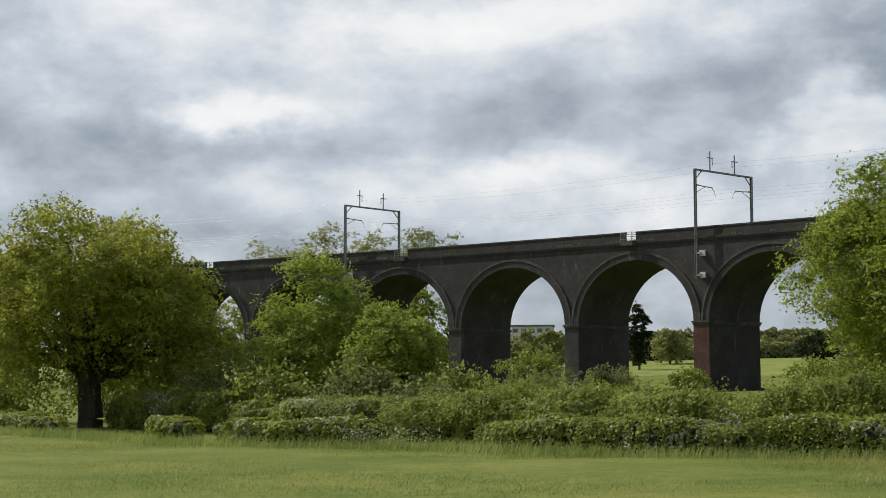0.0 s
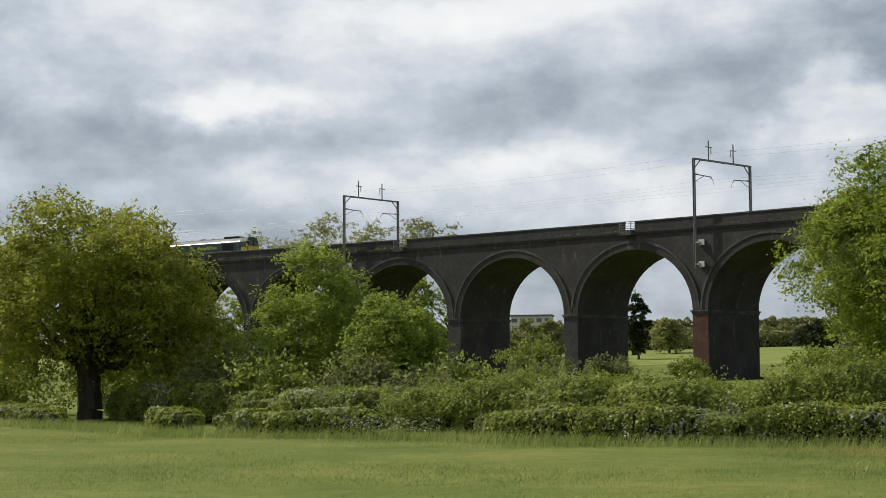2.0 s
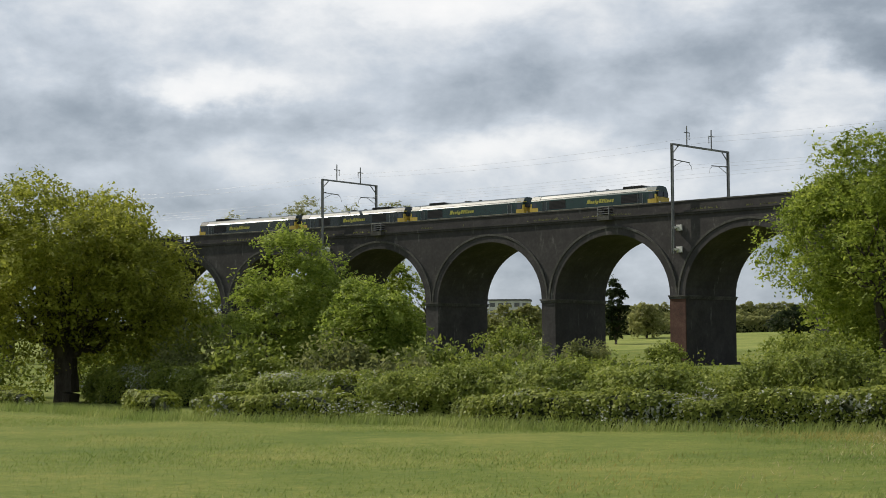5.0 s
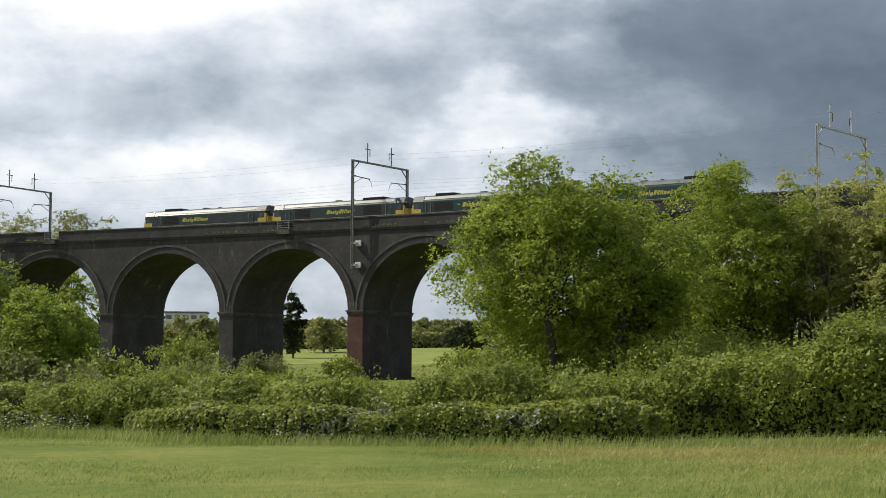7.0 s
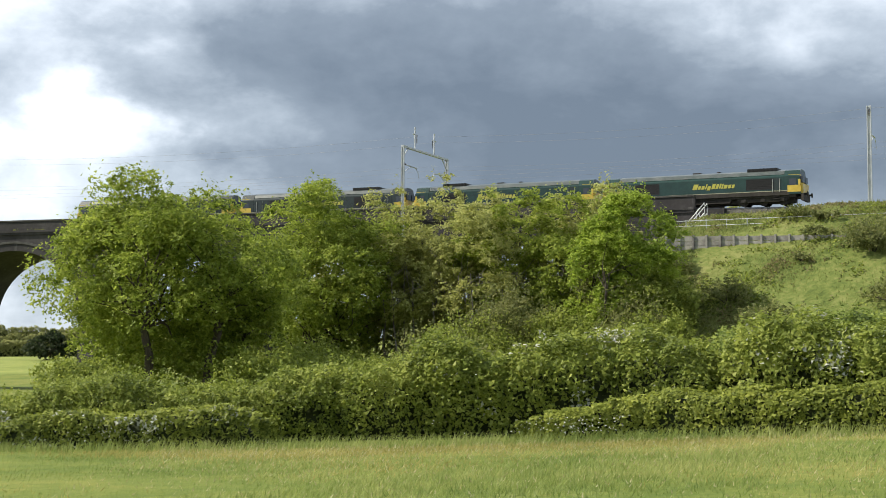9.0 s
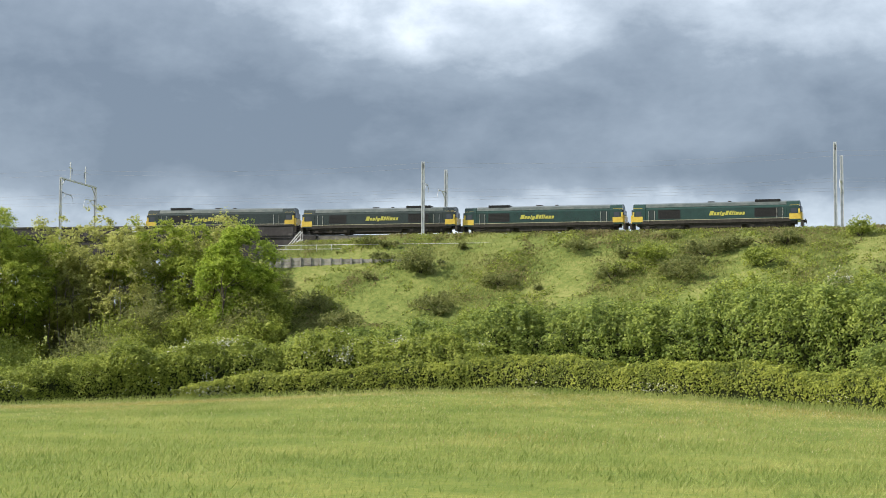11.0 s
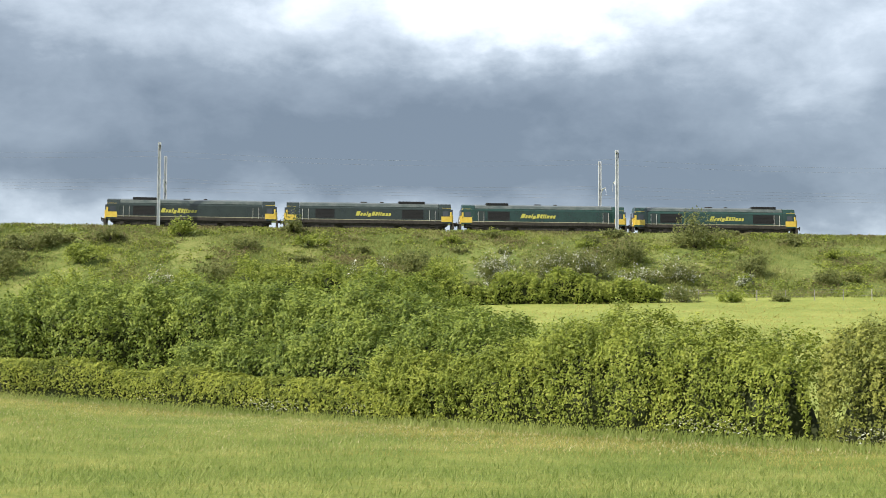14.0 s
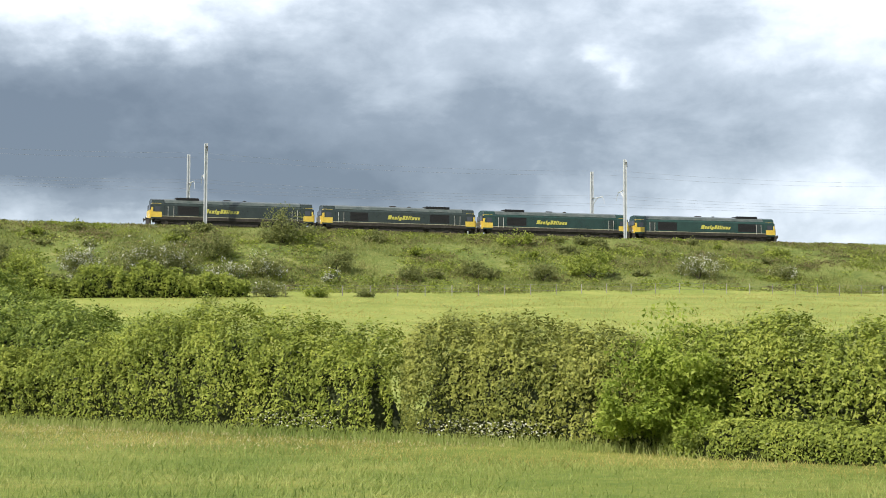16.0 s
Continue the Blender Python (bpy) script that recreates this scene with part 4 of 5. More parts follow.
def bush(x, y, wide, high, mat, label, seed, leaves=2500, size=0.2, blossom=0.0, name="bush", base=None):
    rng = np.random.default_rng(seed)
    g = (gz(x, y) if base is None else base) - 0.1
    n = 16
    th, rr = rng.uniform(0, 6.283, n), np.sqrt(rng.uniform(0, 1, n)) * wide * 0.36
    c = np.stack([rr * np.cos(th), rr * np.sin(th), high * rng.uniform(0.25, 0.72, n) * (1 - 0.45 * (rr / (wide * 0.5)) ** 2)], 1)
    rad = np.minimum(wide * 0.23, high * 0.42) * rng.uniform(0.7, 1.15, n)
    pos, nrm = blob_leaves(c, rad, leaves, rng)
    k = leaves // 12
    up = rng.uniform(0.55, 1.12, k)
    th, rr = rng.uniform(0, 6.283, k), np.sqrt(rng.uniform(0, 1, k)) * wide * 0.42
    pos = np.concatenate([pos, np.stack([rr * np.cos(th), rr * np.sin(th), up * high * (1 - 0.5 * (rr / (wide * 0.5)) ** 2)], 1)])
    nrm = np.concatenate([nrm, unit(rng.normal(size=(k, 3)))])
    share = None
    mats = [mat]
    if blossom:
        mats = [mat, M_BLOSSOM]
        patch = np.array([noise.noise((p[0] * 0.9 + seed, p[1] * 0.9, p[2] * 0.9)) for p in pos])
        share = ((patch + rng.normal(size=len(pos)) * 0.25) > 0.55 - blossom).astype(np.int32)
    root = tagged(empty(name, pose(x, y, g)), label, name.replace("_", " "))
    crown = new("foliage", leaf_mesh("foliage", pos, nrm, size, mats, rng, share))
    crown.parent = root
    bm = bmesh.new()
    for i in range(0, n, 4):
        limb(bm, (0, 0, 0), c[i], 0.07, 0.015, rng, 2, 0.06)
    part("stem", bm, M_BARK, root)
    return root


def polyline(pts, step):
    pts = [np.array(p, float) for p in pts]
    out = []
    for a, b in zip(pts, pts[1:]):
        n = max(1, int(np.linalg.norm(b - a) / step))
        out += [a + (b - a) * k / n for k in range(n)]
    return np.array(out + [pts[-1]])


def skin_leaves(line, tan, nor, base, hs, half, depth, size, loose, rng, seed):
    """Leaves over the sides and the rounded top of a hedge, close where it is trimmed, in lumps where it is not."""
    n = len(line)
    count = int(1.85 / size ** 2 * n * 0.5 * (2 * hs.mean() + depth))
    i, u, pick = rng.integers(0, n - 1, count), rng.uniform(0, 1, count), rng.uniform(0, 1, count)
    ang = np.where(pick < 0.88, rng.uniform(-0.02, 0.66, count), rng.uniform(0.66, 1.0, count)) * math.pi
    # a section with upright sides and a rounded top: from the foot in front over the top to the back
    a, b = -np.sign(np.cos(ang)) * np.abs(np.cos(ang)) ** 0.42, np.sign(np.sin(ang)) * np.abs(np.sin(ang)) ** (0.85 if loose else 0.62)
    # it bellies out above a narrower, shaded foot
    rise = np.clip(b, 0, 1)
    a = a * (0.74 + 0.42 * rise * (1 - 0.35 * rise)) if loose else a * (0.82 + 0.24 * rise)
    x = line[i] + tan[i] * ((u - 0.5) * 0.55)[:, None] + nor[i] * (a * half[i])[:, None]
    z = hs[i] * b
    q, f = (1.5, 4.2) if loose else (1.7, 5.0)
    puff = np.array([noise.noise((p[0] * q + seed, p[1] * q, h * q)) + 0.5 * noise.noise((p[0] * f, p[1] * f + seed, h * f)) for p, h in zip(x, z)])
    grow = 1 + (0.20 if loose else 0.10) * puff + rng.normal(size=count) * (0.07 if loose else 0.035)
    pos = np.column_stack([line[i] + tan[i] * ((u - 0.5) * 0.55)[:, None] + nor[i] * (a * half[i] * grow)[:, None], base[i] + z * (1 + (grow - 1) * (0.5 if loose else 0.7))])
    nn = np.column_stack([nor[i] * (np.sign(a) * np.abs(a) ** 2)[:, None], 0.12 + b ** 3])
    # gaps in the leaves let the shade-coloured core show as dark pockets
    keep = puff + rng.normal(size=count) * 0.2 > (-0.38 if loose else -0.5)
    return pos[keep], unit(nn * 0.9 + rng.normal(size=(count, 3)) * 0.32)[keep]


def shoot_leaves(line, tan, nor, base, hs, half, depth, density, wild, rng, seed):
    """Leafy shoots that stand out of the upper part of an untrimmed hedge."""
    n = len(line)
    k = 18
    m = int(n * 0.5 * depth * density / 12.0)
    j = rng.integers(0, n - 1, m)
    a = rng.uniform(-1, 1, m)
    at = line[j] + tan[j] * rng.uniform(-0.45, 0.45, m)[:, None] + nor[j] * (a * half[j] * 0.9)[:, None]
    lump = np.array([noise.noise((p[0] * 0.6 + seed, p[1] * 0.6, seed)) + 0.6 * noise.noise((p[0] * 1.7, p[1] * 1.7, seed)) for p in at])
    top = hs[j] * (1 - 0.32 * np.abs(a) ** 2.5) * (0.97 + 0.10 * lump) + np.abs(rng.normal(size=m)) * wild * 0.42
    f = 0.62 + 0.38 * rng.uniform(0, 1, (m, k)) ** 0.9
    lean = rng.normal(size=(m, 2)) * 0.14 + nor[j] * (a * 0.12)[:, None]
    spread = 0.24 * (1.25 - 0.9 * f)
    x = at[:, None, :] + lean[:, None, :] * (f * top[:, None])[:, :, None] + rng.normal(size=(m, k, 2)) * spread[:, :, None]
    z = base[j][:, None] + top[:, None] * f + rng.normal(size=(m, k)) * 0.05
    pos = np.concatenate([x.reshape(-1, 2), z.reshape(-1, 1)], 1)
    out = np.repeat(np.column_stack([nor[j] * a[:, None], np.zeros(m)]), k, 0)
    return pos, unit(out * 0.6 + np.array([0, 0, 0.55]) + rng.normal(size=(m * k, 3)) * 0.5)


def hedge(pts, depth, high, mat, label, seed, density=55, size=0.16, rough=0.25, clipped=False, blossom=0.0, wild=0.3, name="hedge"):
    """A hedge along a line: a dark core coloured as the shade inside it, and leaves over its sides and top. high:
    height, or heights along it.
    """
    rng = np.random.default_rng(seed)
    line = polyline(pts, 0.5)
    n = len(line)
    tan = unit(np.gradient(line, axis=0))
    nor = np.stack([-tan[:, 1], tan[:, 0]], 1)
    hs = np.interp(np.linspace(0, 1, n), np.linspace(0, 1, len(high)), high) if isinstance(high, (list, tuple)) else np.full(n, float(high))
    lump = np.array([noise.noise((p[0] * 0.28, p[1] * 0.28, seed * 3.1)) + 0.5 * noise.noise((p[0] * 0.9, p[1] * 0.9, seed * 1.7)) for p in line])
    hs = hs * (1 + rough * lump * 1.3)
    endw = np.minimum(1, np.minimum(np.arange(n), np.arange(n)[::-1]) / 3.0 + 0.25)
    hs = hs * (0.55 + 0.45 * endw)
    base = ground_z(line[:, 0], line[:, 1])
    half = depth / 2 * (1 + 0.35 * rough * np.roll(lump, 3)) * endw
    if not clipped:
        # a row of rounded bushes grown into one another
        run = np.arange(n) * 0.5 + 2.6 * np.array([noise.noise((v * 0.06, seed * 2.3, 0.5)) for v in range(n)])
        dome = np.abs(np.sin(math.pi * run / 3.9 + seed)) ** 0.55
        hs, half = hs * (0.86 + 0.17 * dome), half * (0.80 + 0.24 * dome)
    root = tagged(empty(name, pose(line[0, 0], line[0, 1], base[0])), label, "hedge", kind="stuff")
    org = np.array([line[0, 0], line[0, 1], base[0]])
    # inside: a solid hull, its dark colour standing for the shade behind the leaves
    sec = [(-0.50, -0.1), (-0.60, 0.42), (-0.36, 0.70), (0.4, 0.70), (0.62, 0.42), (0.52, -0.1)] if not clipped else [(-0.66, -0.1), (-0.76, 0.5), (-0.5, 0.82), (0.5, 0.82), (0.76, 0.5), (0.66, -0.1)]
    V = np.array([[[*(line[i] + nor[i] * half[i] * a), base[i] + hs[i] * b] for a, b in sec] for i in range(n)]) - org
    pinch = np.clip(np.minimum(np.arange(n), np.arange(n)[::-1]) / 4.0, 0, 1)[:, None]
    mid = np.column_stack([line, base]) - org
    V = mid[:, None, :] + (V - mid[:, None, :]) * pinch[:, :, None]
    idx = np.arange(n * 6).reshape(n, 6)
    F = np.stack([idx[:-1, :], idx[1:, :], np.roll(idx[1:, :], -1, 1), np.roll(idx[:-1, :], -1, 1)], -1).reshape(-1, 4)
    core = new("shade_core", quick_mesh("shade_core", V.reshape(-1, 3), F, [M_CORE]))
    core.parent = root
    pos, nrm = skin_leaves(line, tan, nor, base, hs, half, depth, size, not clipped, rng, seed)
    if not clipped:
        more = shoot_leaves(line, tan, nor, base, hs, half, depth, density, wild, rng, seed)
        pos, nrm = np.concatenate([pos, more[0]]), np.concatenate([nrm, more[1]])
    pos = pos - org
    count = len(pos)
    mats, share = [mat], None
    if blossom:
        mats = [mat, M_BLOSSOM]
        patch = np.array([noise.noise((p[0] * 0.5 + seed, p[1] * 0.5, p[2] * 0.9)) for p in pos])
        share = ((patch + rng.normal(size=count) * 0.2) > 0.62 - blossom).astype(np.int32)
    crown = new("leaves", leaf_mesh("leaves", pos, nrm, size, mats, rng, share))
    crown.parent = root
    return root


def back(pts, d):
    """The line moved d metres away from the field."""
    p = np.array(pts, float)
    t = unit(np.gradient(p, axis=0))
    return [tuple(v) for v in p + np.stack([-t[:, 1], t[:, 0]], 1) * d]


def stretch(a, b, d=0.0):
    """A piece of the field's edge between two shares of its length, set back by d."""
    fine = polyline(EDGE[1:-1], 1.0)
    n = len(fine)
    return [tuple(p) for p in np.array(back(fine, d))[int(a * n):int(b * n)][::4]]


def scatter(name, label, category, xy, base, low, high, wide, mat, seed, lean=0.35):
    """Upright blades or stalks at many places, as one mesh."""
    rng = np.random.default_rng(seed)
    n = len(xy)
    h = rng.uniform(low, high, n)
    th = rng.uniform(0, 6.283, n)
    side = np.stack([np.cos(th), np.sin(th), np.zeros(n)], 1) * (wide * rng.uniform(0.6, 1.4, n))[:, None] / 2
    tip = np.stack([rng.normal(size=n) * lean * h + 0.25 * h, rng.normal(size=n) * lean * h, h], 1)
    p = np.column_stack([xy, base])
    v = np.stack([p - side, p + side, p + tip], 1).reshape(-1, 3)
    me = quick_mesh(name, v, np.arange(3 * n).reshape(-1, 3), [mat])
    return tagged(new(name, me), label, category, kind="stuff")


def fan(n, eye, az0, az1, d0, d1, seed):
    """Places spread over a sector of the field."""
    rng = np.random.default_rng(seed)
    az, d = np.radians(rng.uniform(az0, az1, n)), d0 + (d1 - d0) * rng.uniform(0, 1, n) ** 0.8
    xy = np.stack([eye[0] + np.sin(az) * d, eye[1] + np.cos(az) * d], 1)
    return xy


C, H = M_CLIP, M_HEDGE
hedge(stretch(0.10, 0.148, 0.8), 2.0, 0.9, C, "low clipped hawthorn clump at the field's edge", 21, size=0.11, density=100, clipped=True)
hedge(stretch(0.178, 0.204, 0.6), 1.8, 1.1, C, "rounded clipped hawthorn clump at the field's edge", 1, size=0.10, density=120, clipped=True)
hedge(stretch(0.208, 0.247, 0.6), 1.8, 1.05, C, "short clipped hawthorn hedge flecked with white blossom", 2, size=0.10, density=120, clipped=True, blossom=0.2)
hedge(stretch(0.262, 0.368, 0.7), 1.9, [1.15, 1.25, 1.3, 1.4], C, "clipped hawthorn hedge along the field's edge with white blossom", 3, size=0.10, density=120, clipped=True, blossom=0.10)
hedge(stretch(0.385, 0.655, 0.8), 2.0, [1.25, 1.75, 1.95, 1.95, 1.7, 1.6, 1.4], C, "smooth clipped hedge on the rise of the hay field", 4, size=0.095, density=90, clipped=True)
hedge(stretch(0.10, 0.27, 9.0), 4.0, [1.8, 1.8, 1.7], H, "loose bramble and hawthorn hedge below the oak", 5, blossom=0.03, size=0.095, density=100, wild=0.35)
hedge(stretch(0.235, 0.385, 5.5), 4.0, [1.8, 1.9, 2.1, 2.9], H, "tall untrimmed hedge behind the clipped one", 6, size=0.09, density=210, wild=0.75)
hedge(stretch(0.36, 0.48, 5.5), 3.5, [3.4, 3.7, 3.6, 3.2], H, "bushy untrimmed hedge rising behind the clipped one", 9, size=0.112, density=88, wild=0.45, blossom=0.02)
hedge(stretch(0.40, 0.64, 13.0), 7.0, [3.2, 4.3, 5.0, 5.0, 3.8], M_BELT, "broad belt of blackthorn scrub below the embankment", 7, size=0.125, density=65, wild=0.5)
hedge(stretch(0.56, 0.70, 4.0), 3.6, [2.4, 3.2, 3.6, 3.4], M_BELT, "thick blackthorn hedge closing on the field's edge", 22, size=0.11, density=95, wild=0.4)
hedge(stretch(0.635, 0.75, 1.5), 3.2, [2.8, 3.4, 3.75, 3.6], H, "tall untrimmed hawthorn hedge beside the hay field", 8, size=0.088, density=150, wild=0.45)
hedge(stretch(0.738, 0.80, 1.5), 3.2, [3.6, 3.5, 3.35], M_TINGED, "tall brown-tinged hawthorn hedge beside the hay field", 23, size=0.088, density=150, wild=0.4)
hedge(stretch(0.785, 0.99, 1.5), 3.2, [3.4, 3.55, 3.6, 3.7], H, "tall untrimmed hawthorn hedge beside the hay field", 24, size=0.088, density=150, wild=0.4)
hedge(stretch(0.795, 0.92, -1.0), 2.0, [1.0, 1.2, 1.2], H, "low dense bramble hedge in front of the tall one", 10, size=0.07, density=110, clipped=True)
FOOT_LINE = [tuple(p[:2]) for p in track(np.arange(98.0, 172.0, 4.0), 42.0)]
hedge(FOOT_LINE, 3.6, [3.2, 3.5, 3.8, 3.6, 3.0, 1.7], H, "dense thorn scrub along the embankment's foot", 25, size=0.16, density=52, wild=0.7, rough=0.6)
bush(22.6, -40.5, 5.0, 4.3, M_MAPLE, "bright green bush standing in the tall hedge", 72, leaves=16000, size=0.1)

tree(-20.0, 92.9, 12.6, 15.4, 2.0, M_OAK, "spreading oak with fresh yellow-green leaves at the field's edge", 11, leaves=80000, size=0.14, clumps=110, trunk=0.8, shape=0.1)
tree(-7.1, 91.7, 9.2, 8.6, 0.3, M_MAPLE, "young field maple with bright new leaves", 12, leaves=36000, size=0.12, clumps=90, trunk=0.14, stems=4, shape=0.7)
tree(-2.6, 84.0, 7.2, 5.4, 0.2, M_MAPLE, "narrow bright green young maple", 13, leaves=24000, size=0.11, clumps=60, trunk=0.12, stems=3, shape=0.5)
tree(35.6, 120.2, 18.6, 19.4, 0.8, M_SYC, "large sycamore in full leaf in front of the viaduct", 74, leaves=110000, size=0.18, clumps=130, trunk=0.45, stems=3, shape=0.35)
tree(55.0, 136.2, 22.0, 16.0, 1.5, M_SYC, "rounded sycamore beside the viaduct", 15, leaves=75000, size=0.18, clumps=100, trunk=0.4, shape=0.4)
for i, (x, y, top, w) in enumerate(((62.5, 137.5, 20.6, 8.5), (64.6, 136.0, 20.4, 8.0), (62.6, 131.5, 19.6, 8.0), (70.0, 126.0, 20.4, 8.0), (66.5, 134.5, 21.6, 8.5), (71.6, 132.4, 22.3, 9.0), (75.5, 127.4, 21.8, 8.5), (72.3, 122.3, 20.2, 8.0), (66.0, 126.5, 19.8, 8.5), (76.5, 122.0, 20.9, 9.0), (79.5, 124.5, 21.6, 8.0), (68.5, 130.0, 20.9, 8.5))):
    tree(x, y, top + 0.7, w, 3.5, M_ALDER if i % 4 != 3 else M_SYC, "thin leggy alder with grey stems and sparse yellow leaves", 500 + i, leaves=16000, size=0.165, clumps=80, trunk=0.11, bark=M_STEM, stems=8, shape=-0.25)
tree(73.4, 113.4, 19.3, 9.4, 4.0, M_BRIGHT, "bright green young tree below the embankment", 19, leaves=52000, size=0.16, clumps=80, trunk=0.16, stems=3, shape=0.6)

# undergrowth beneath the trees
for i, (x, y, w, h) in enumerate(((-12, 88, 6, 4.2), (-14.5, 98, 9, 5.2), (-27, 99, 9, 4.5), (-33, 104, 9, 5.0), (-21, 104, 8, 5.0), (0.8, 80, 5, 3.2), (5, 92, 6, 3.0), (8.6, 149, 6.5, 5.2), (-2, 140, 8, 4.5), (16.2, 159, 6, 3.0), (-5, 125, 10, 6), (24, 160, 5, 2.6), (-4.2, 80, 5, 3.6), (4.5, 73, 5, 2.6), (-8.4, 82, 5, 3.6), (-1.0, 75, 4.5, 2.8), (40, 110, 10, 4.5), (69, 114, 8, 5), (74, 117, 8, 5), (78, 116, 6, 4), (73, 108, 8, 4.5), (66, 120, 9, 6), (47, 118, 12, 5.5), (28, 114, 9, 4), (56, 116, 10, 6), (62, 118, 10, 6), (68, 108, 9, 5), (72, 110, 8, 6), (60, 105, 7, 4), (76, 112, 8, 5), (54, 106, 9, 5))):
    bush(x, y, w, h, M_HEDGE if i % 3 else M_SCRUB, "dense hawthorn and elder undergrowth bush", 40 + i, leaves=5200, size=0.165)
bush(61.4, 93.7, 5.0, 3.6, M_HEDGE, "hawthorn bush white with blossom", 70, leaves=6500, size=0.15, blossom=0.5)
bush(10.0, 58.0, 1.6, 1.5, M_HEDGE, "small hawthorn bush heavy with white blossom", 71, leaves=3500, size=0.09, blossom=0.6)

for i, (s0, lat, w, h) in enumerate(((12, 12, 12, 8.5), (24, 11, 12, 9.5), (34, 10, 11, 9.5), (0, 14, 12, 7), (28, 22, 10, 7), (44, 20, 7, 5))):
    p = track(np.array([s0]), lat)[0]
    bush(p[0], p[1], w, h, M_HEDGE if i % 2 else M_SCRUB, "thick elder undergrowth beneath the viaduct", 90 + i, leaves=6000, size=0.25)

# bushes on the embankment: way along, distance to the side, width, height
rng = np.random.default_rng(5)
SPOTS = [(87, 30, 4.8, 2.8, 0), (120.2, 12, 3.4, 2.6, 0), (132.8, 11, 3.0, 2.8, 0), (69.5, 18, 8.0, 3.3, 0), (94, 16, 3.2, 1.5, 0), (79.2, 30, 4.9, 3.0, 0), (119.8, 33, 5.3, 4.1, 0.25),
         (179.2, 17, 6.4, 4.7, 0), (172, 42, 4.5, 2.0, 0.1), (177, 42, 3.6, 1.3, 0), (182, 42, 2.6, 0.9, 0), (154.8, 30, 5.0, 3.8, 0.35), (160.2, 31, 7.0, 4.4, 0.1), (149, 31, 6.0, 3.2, 0), (165, 29, 6.0, 3.4, 0.15), (174, 30, 6.5, 3.0, 0.1), (141, 31, 6.0, 3.4, 0.1), (131, 32, 7.0, 3.6, 0), (170, 23, 6, 3.0, 0), (183, 27, 5, 2.6, 0), (125, 27, 6, 2.6, 0), (180.8, 32, 2.4, 1.9, 0.4), (169.5, 31, 4.8, 2.2, 0.35), (198.2, 30, 3.7, 2.5, 0), (206.2, 31, 3.8, 2.0, 0),
         (212.8, 30, 6.3, 3.6, 0), (226.8, 30, 8.0, 3.4, 0.2), (103.2, 17, 7.6, 2.5, 0), (146, 28, 4.2, 3.6, 0), (209, 15, 6.5, 2.0, 0), (112, 14, 4.0, 1.8, 0), (238, 30, 4.0, 2.2, 0.1), (190, 32, 3.6, 2.2, 0), (97, 17, 7, 2.2, 0), (101, 22, 7, 2.6, 0), (93, 21, 5, 2.0, 0), (106, 15, 5, 1.8, 0), (110, 20, 5, 2.2, 0), (88, 14, 5, 1.8, 0), (58, 24, 6, 2.2, 0), (63, 28, 7, 2.4, 0), (68, 31, 5, 2.0, 0), (73, 25, 6, 2.0, 0), (80, 21, 5, 1.7, 0), (60, 33, 6, 2.4, 0), (54, 28, 5, 2.2, 0)]
for i in range(24):
    SPOTS.append((rng.uniform(52, 260), rng.uniform(9, 34), rng.uniform(1.4, 4.0), rng.uniform(0.7, 1.7), 0))
for i in range(26):
    SPOTS.append((rng.uniform(60, 240), rng.uniform(8, 20), rng.uniform(2.5, 6.5), rng.uniform(0.7, 1.4), 0))
for i in range(30):
    SPOTS.append((rng.uniform(60, 250), rng.uniform(8, 36), rng.uniform(0.8, 2.2), rng.uniform(0.5, 1.2), 0))
for i, (s, lat, w, h, b) in enumerate(SPOTS):
    p = track(np.array([s]), lat)[0]
    bush(p[0], p[1], w, h, (M_SCRUB, M_HEDGE, M_SCRUB, M_SCRUB)[i % 4], "blossoming hawthorn bush on the embankment" if b else "scrubby bush on the grassed embankment", 100 + i, leaves=int((240 + 115 * w * h) * (1.5 if b else 1)), size=0.13 if b else 0.16, blossom=b)

# stock fence along the embankment's foot
def stock_fence():
    root = tagged(empty("stock_fence"), "weathered post and wire stock fence at the pasture's edge", "fence")
    line = [track(np.array([s0]), 40.5)[0] for s0 in np.arange(120, 275, 3.0)]
    tops = []
    for p in line:
        z = gz(p[0], p[1])
        bm = bmesh.new()
        tube(bm, (p[0], p[1], z - 0.3), (p[0], p[1], z + 1.1), 0.045, sides=6)
        part("post", bm, M_TIMBER, root)
        tops.append((p[0], p[1], z))
    for h in (0.45, 0.8, 1.1):
        bm = bmesh.new()
        for a, b in zip(tops, tops[1:]):
            tube(bm, (a[0], a[1], a[2] + h), (b[0], b[1], b[2] + h), 0.006, sides=4)
        part("wire", bm, M_OLD_BACKLIT_STEEL, root)


stock_fence()

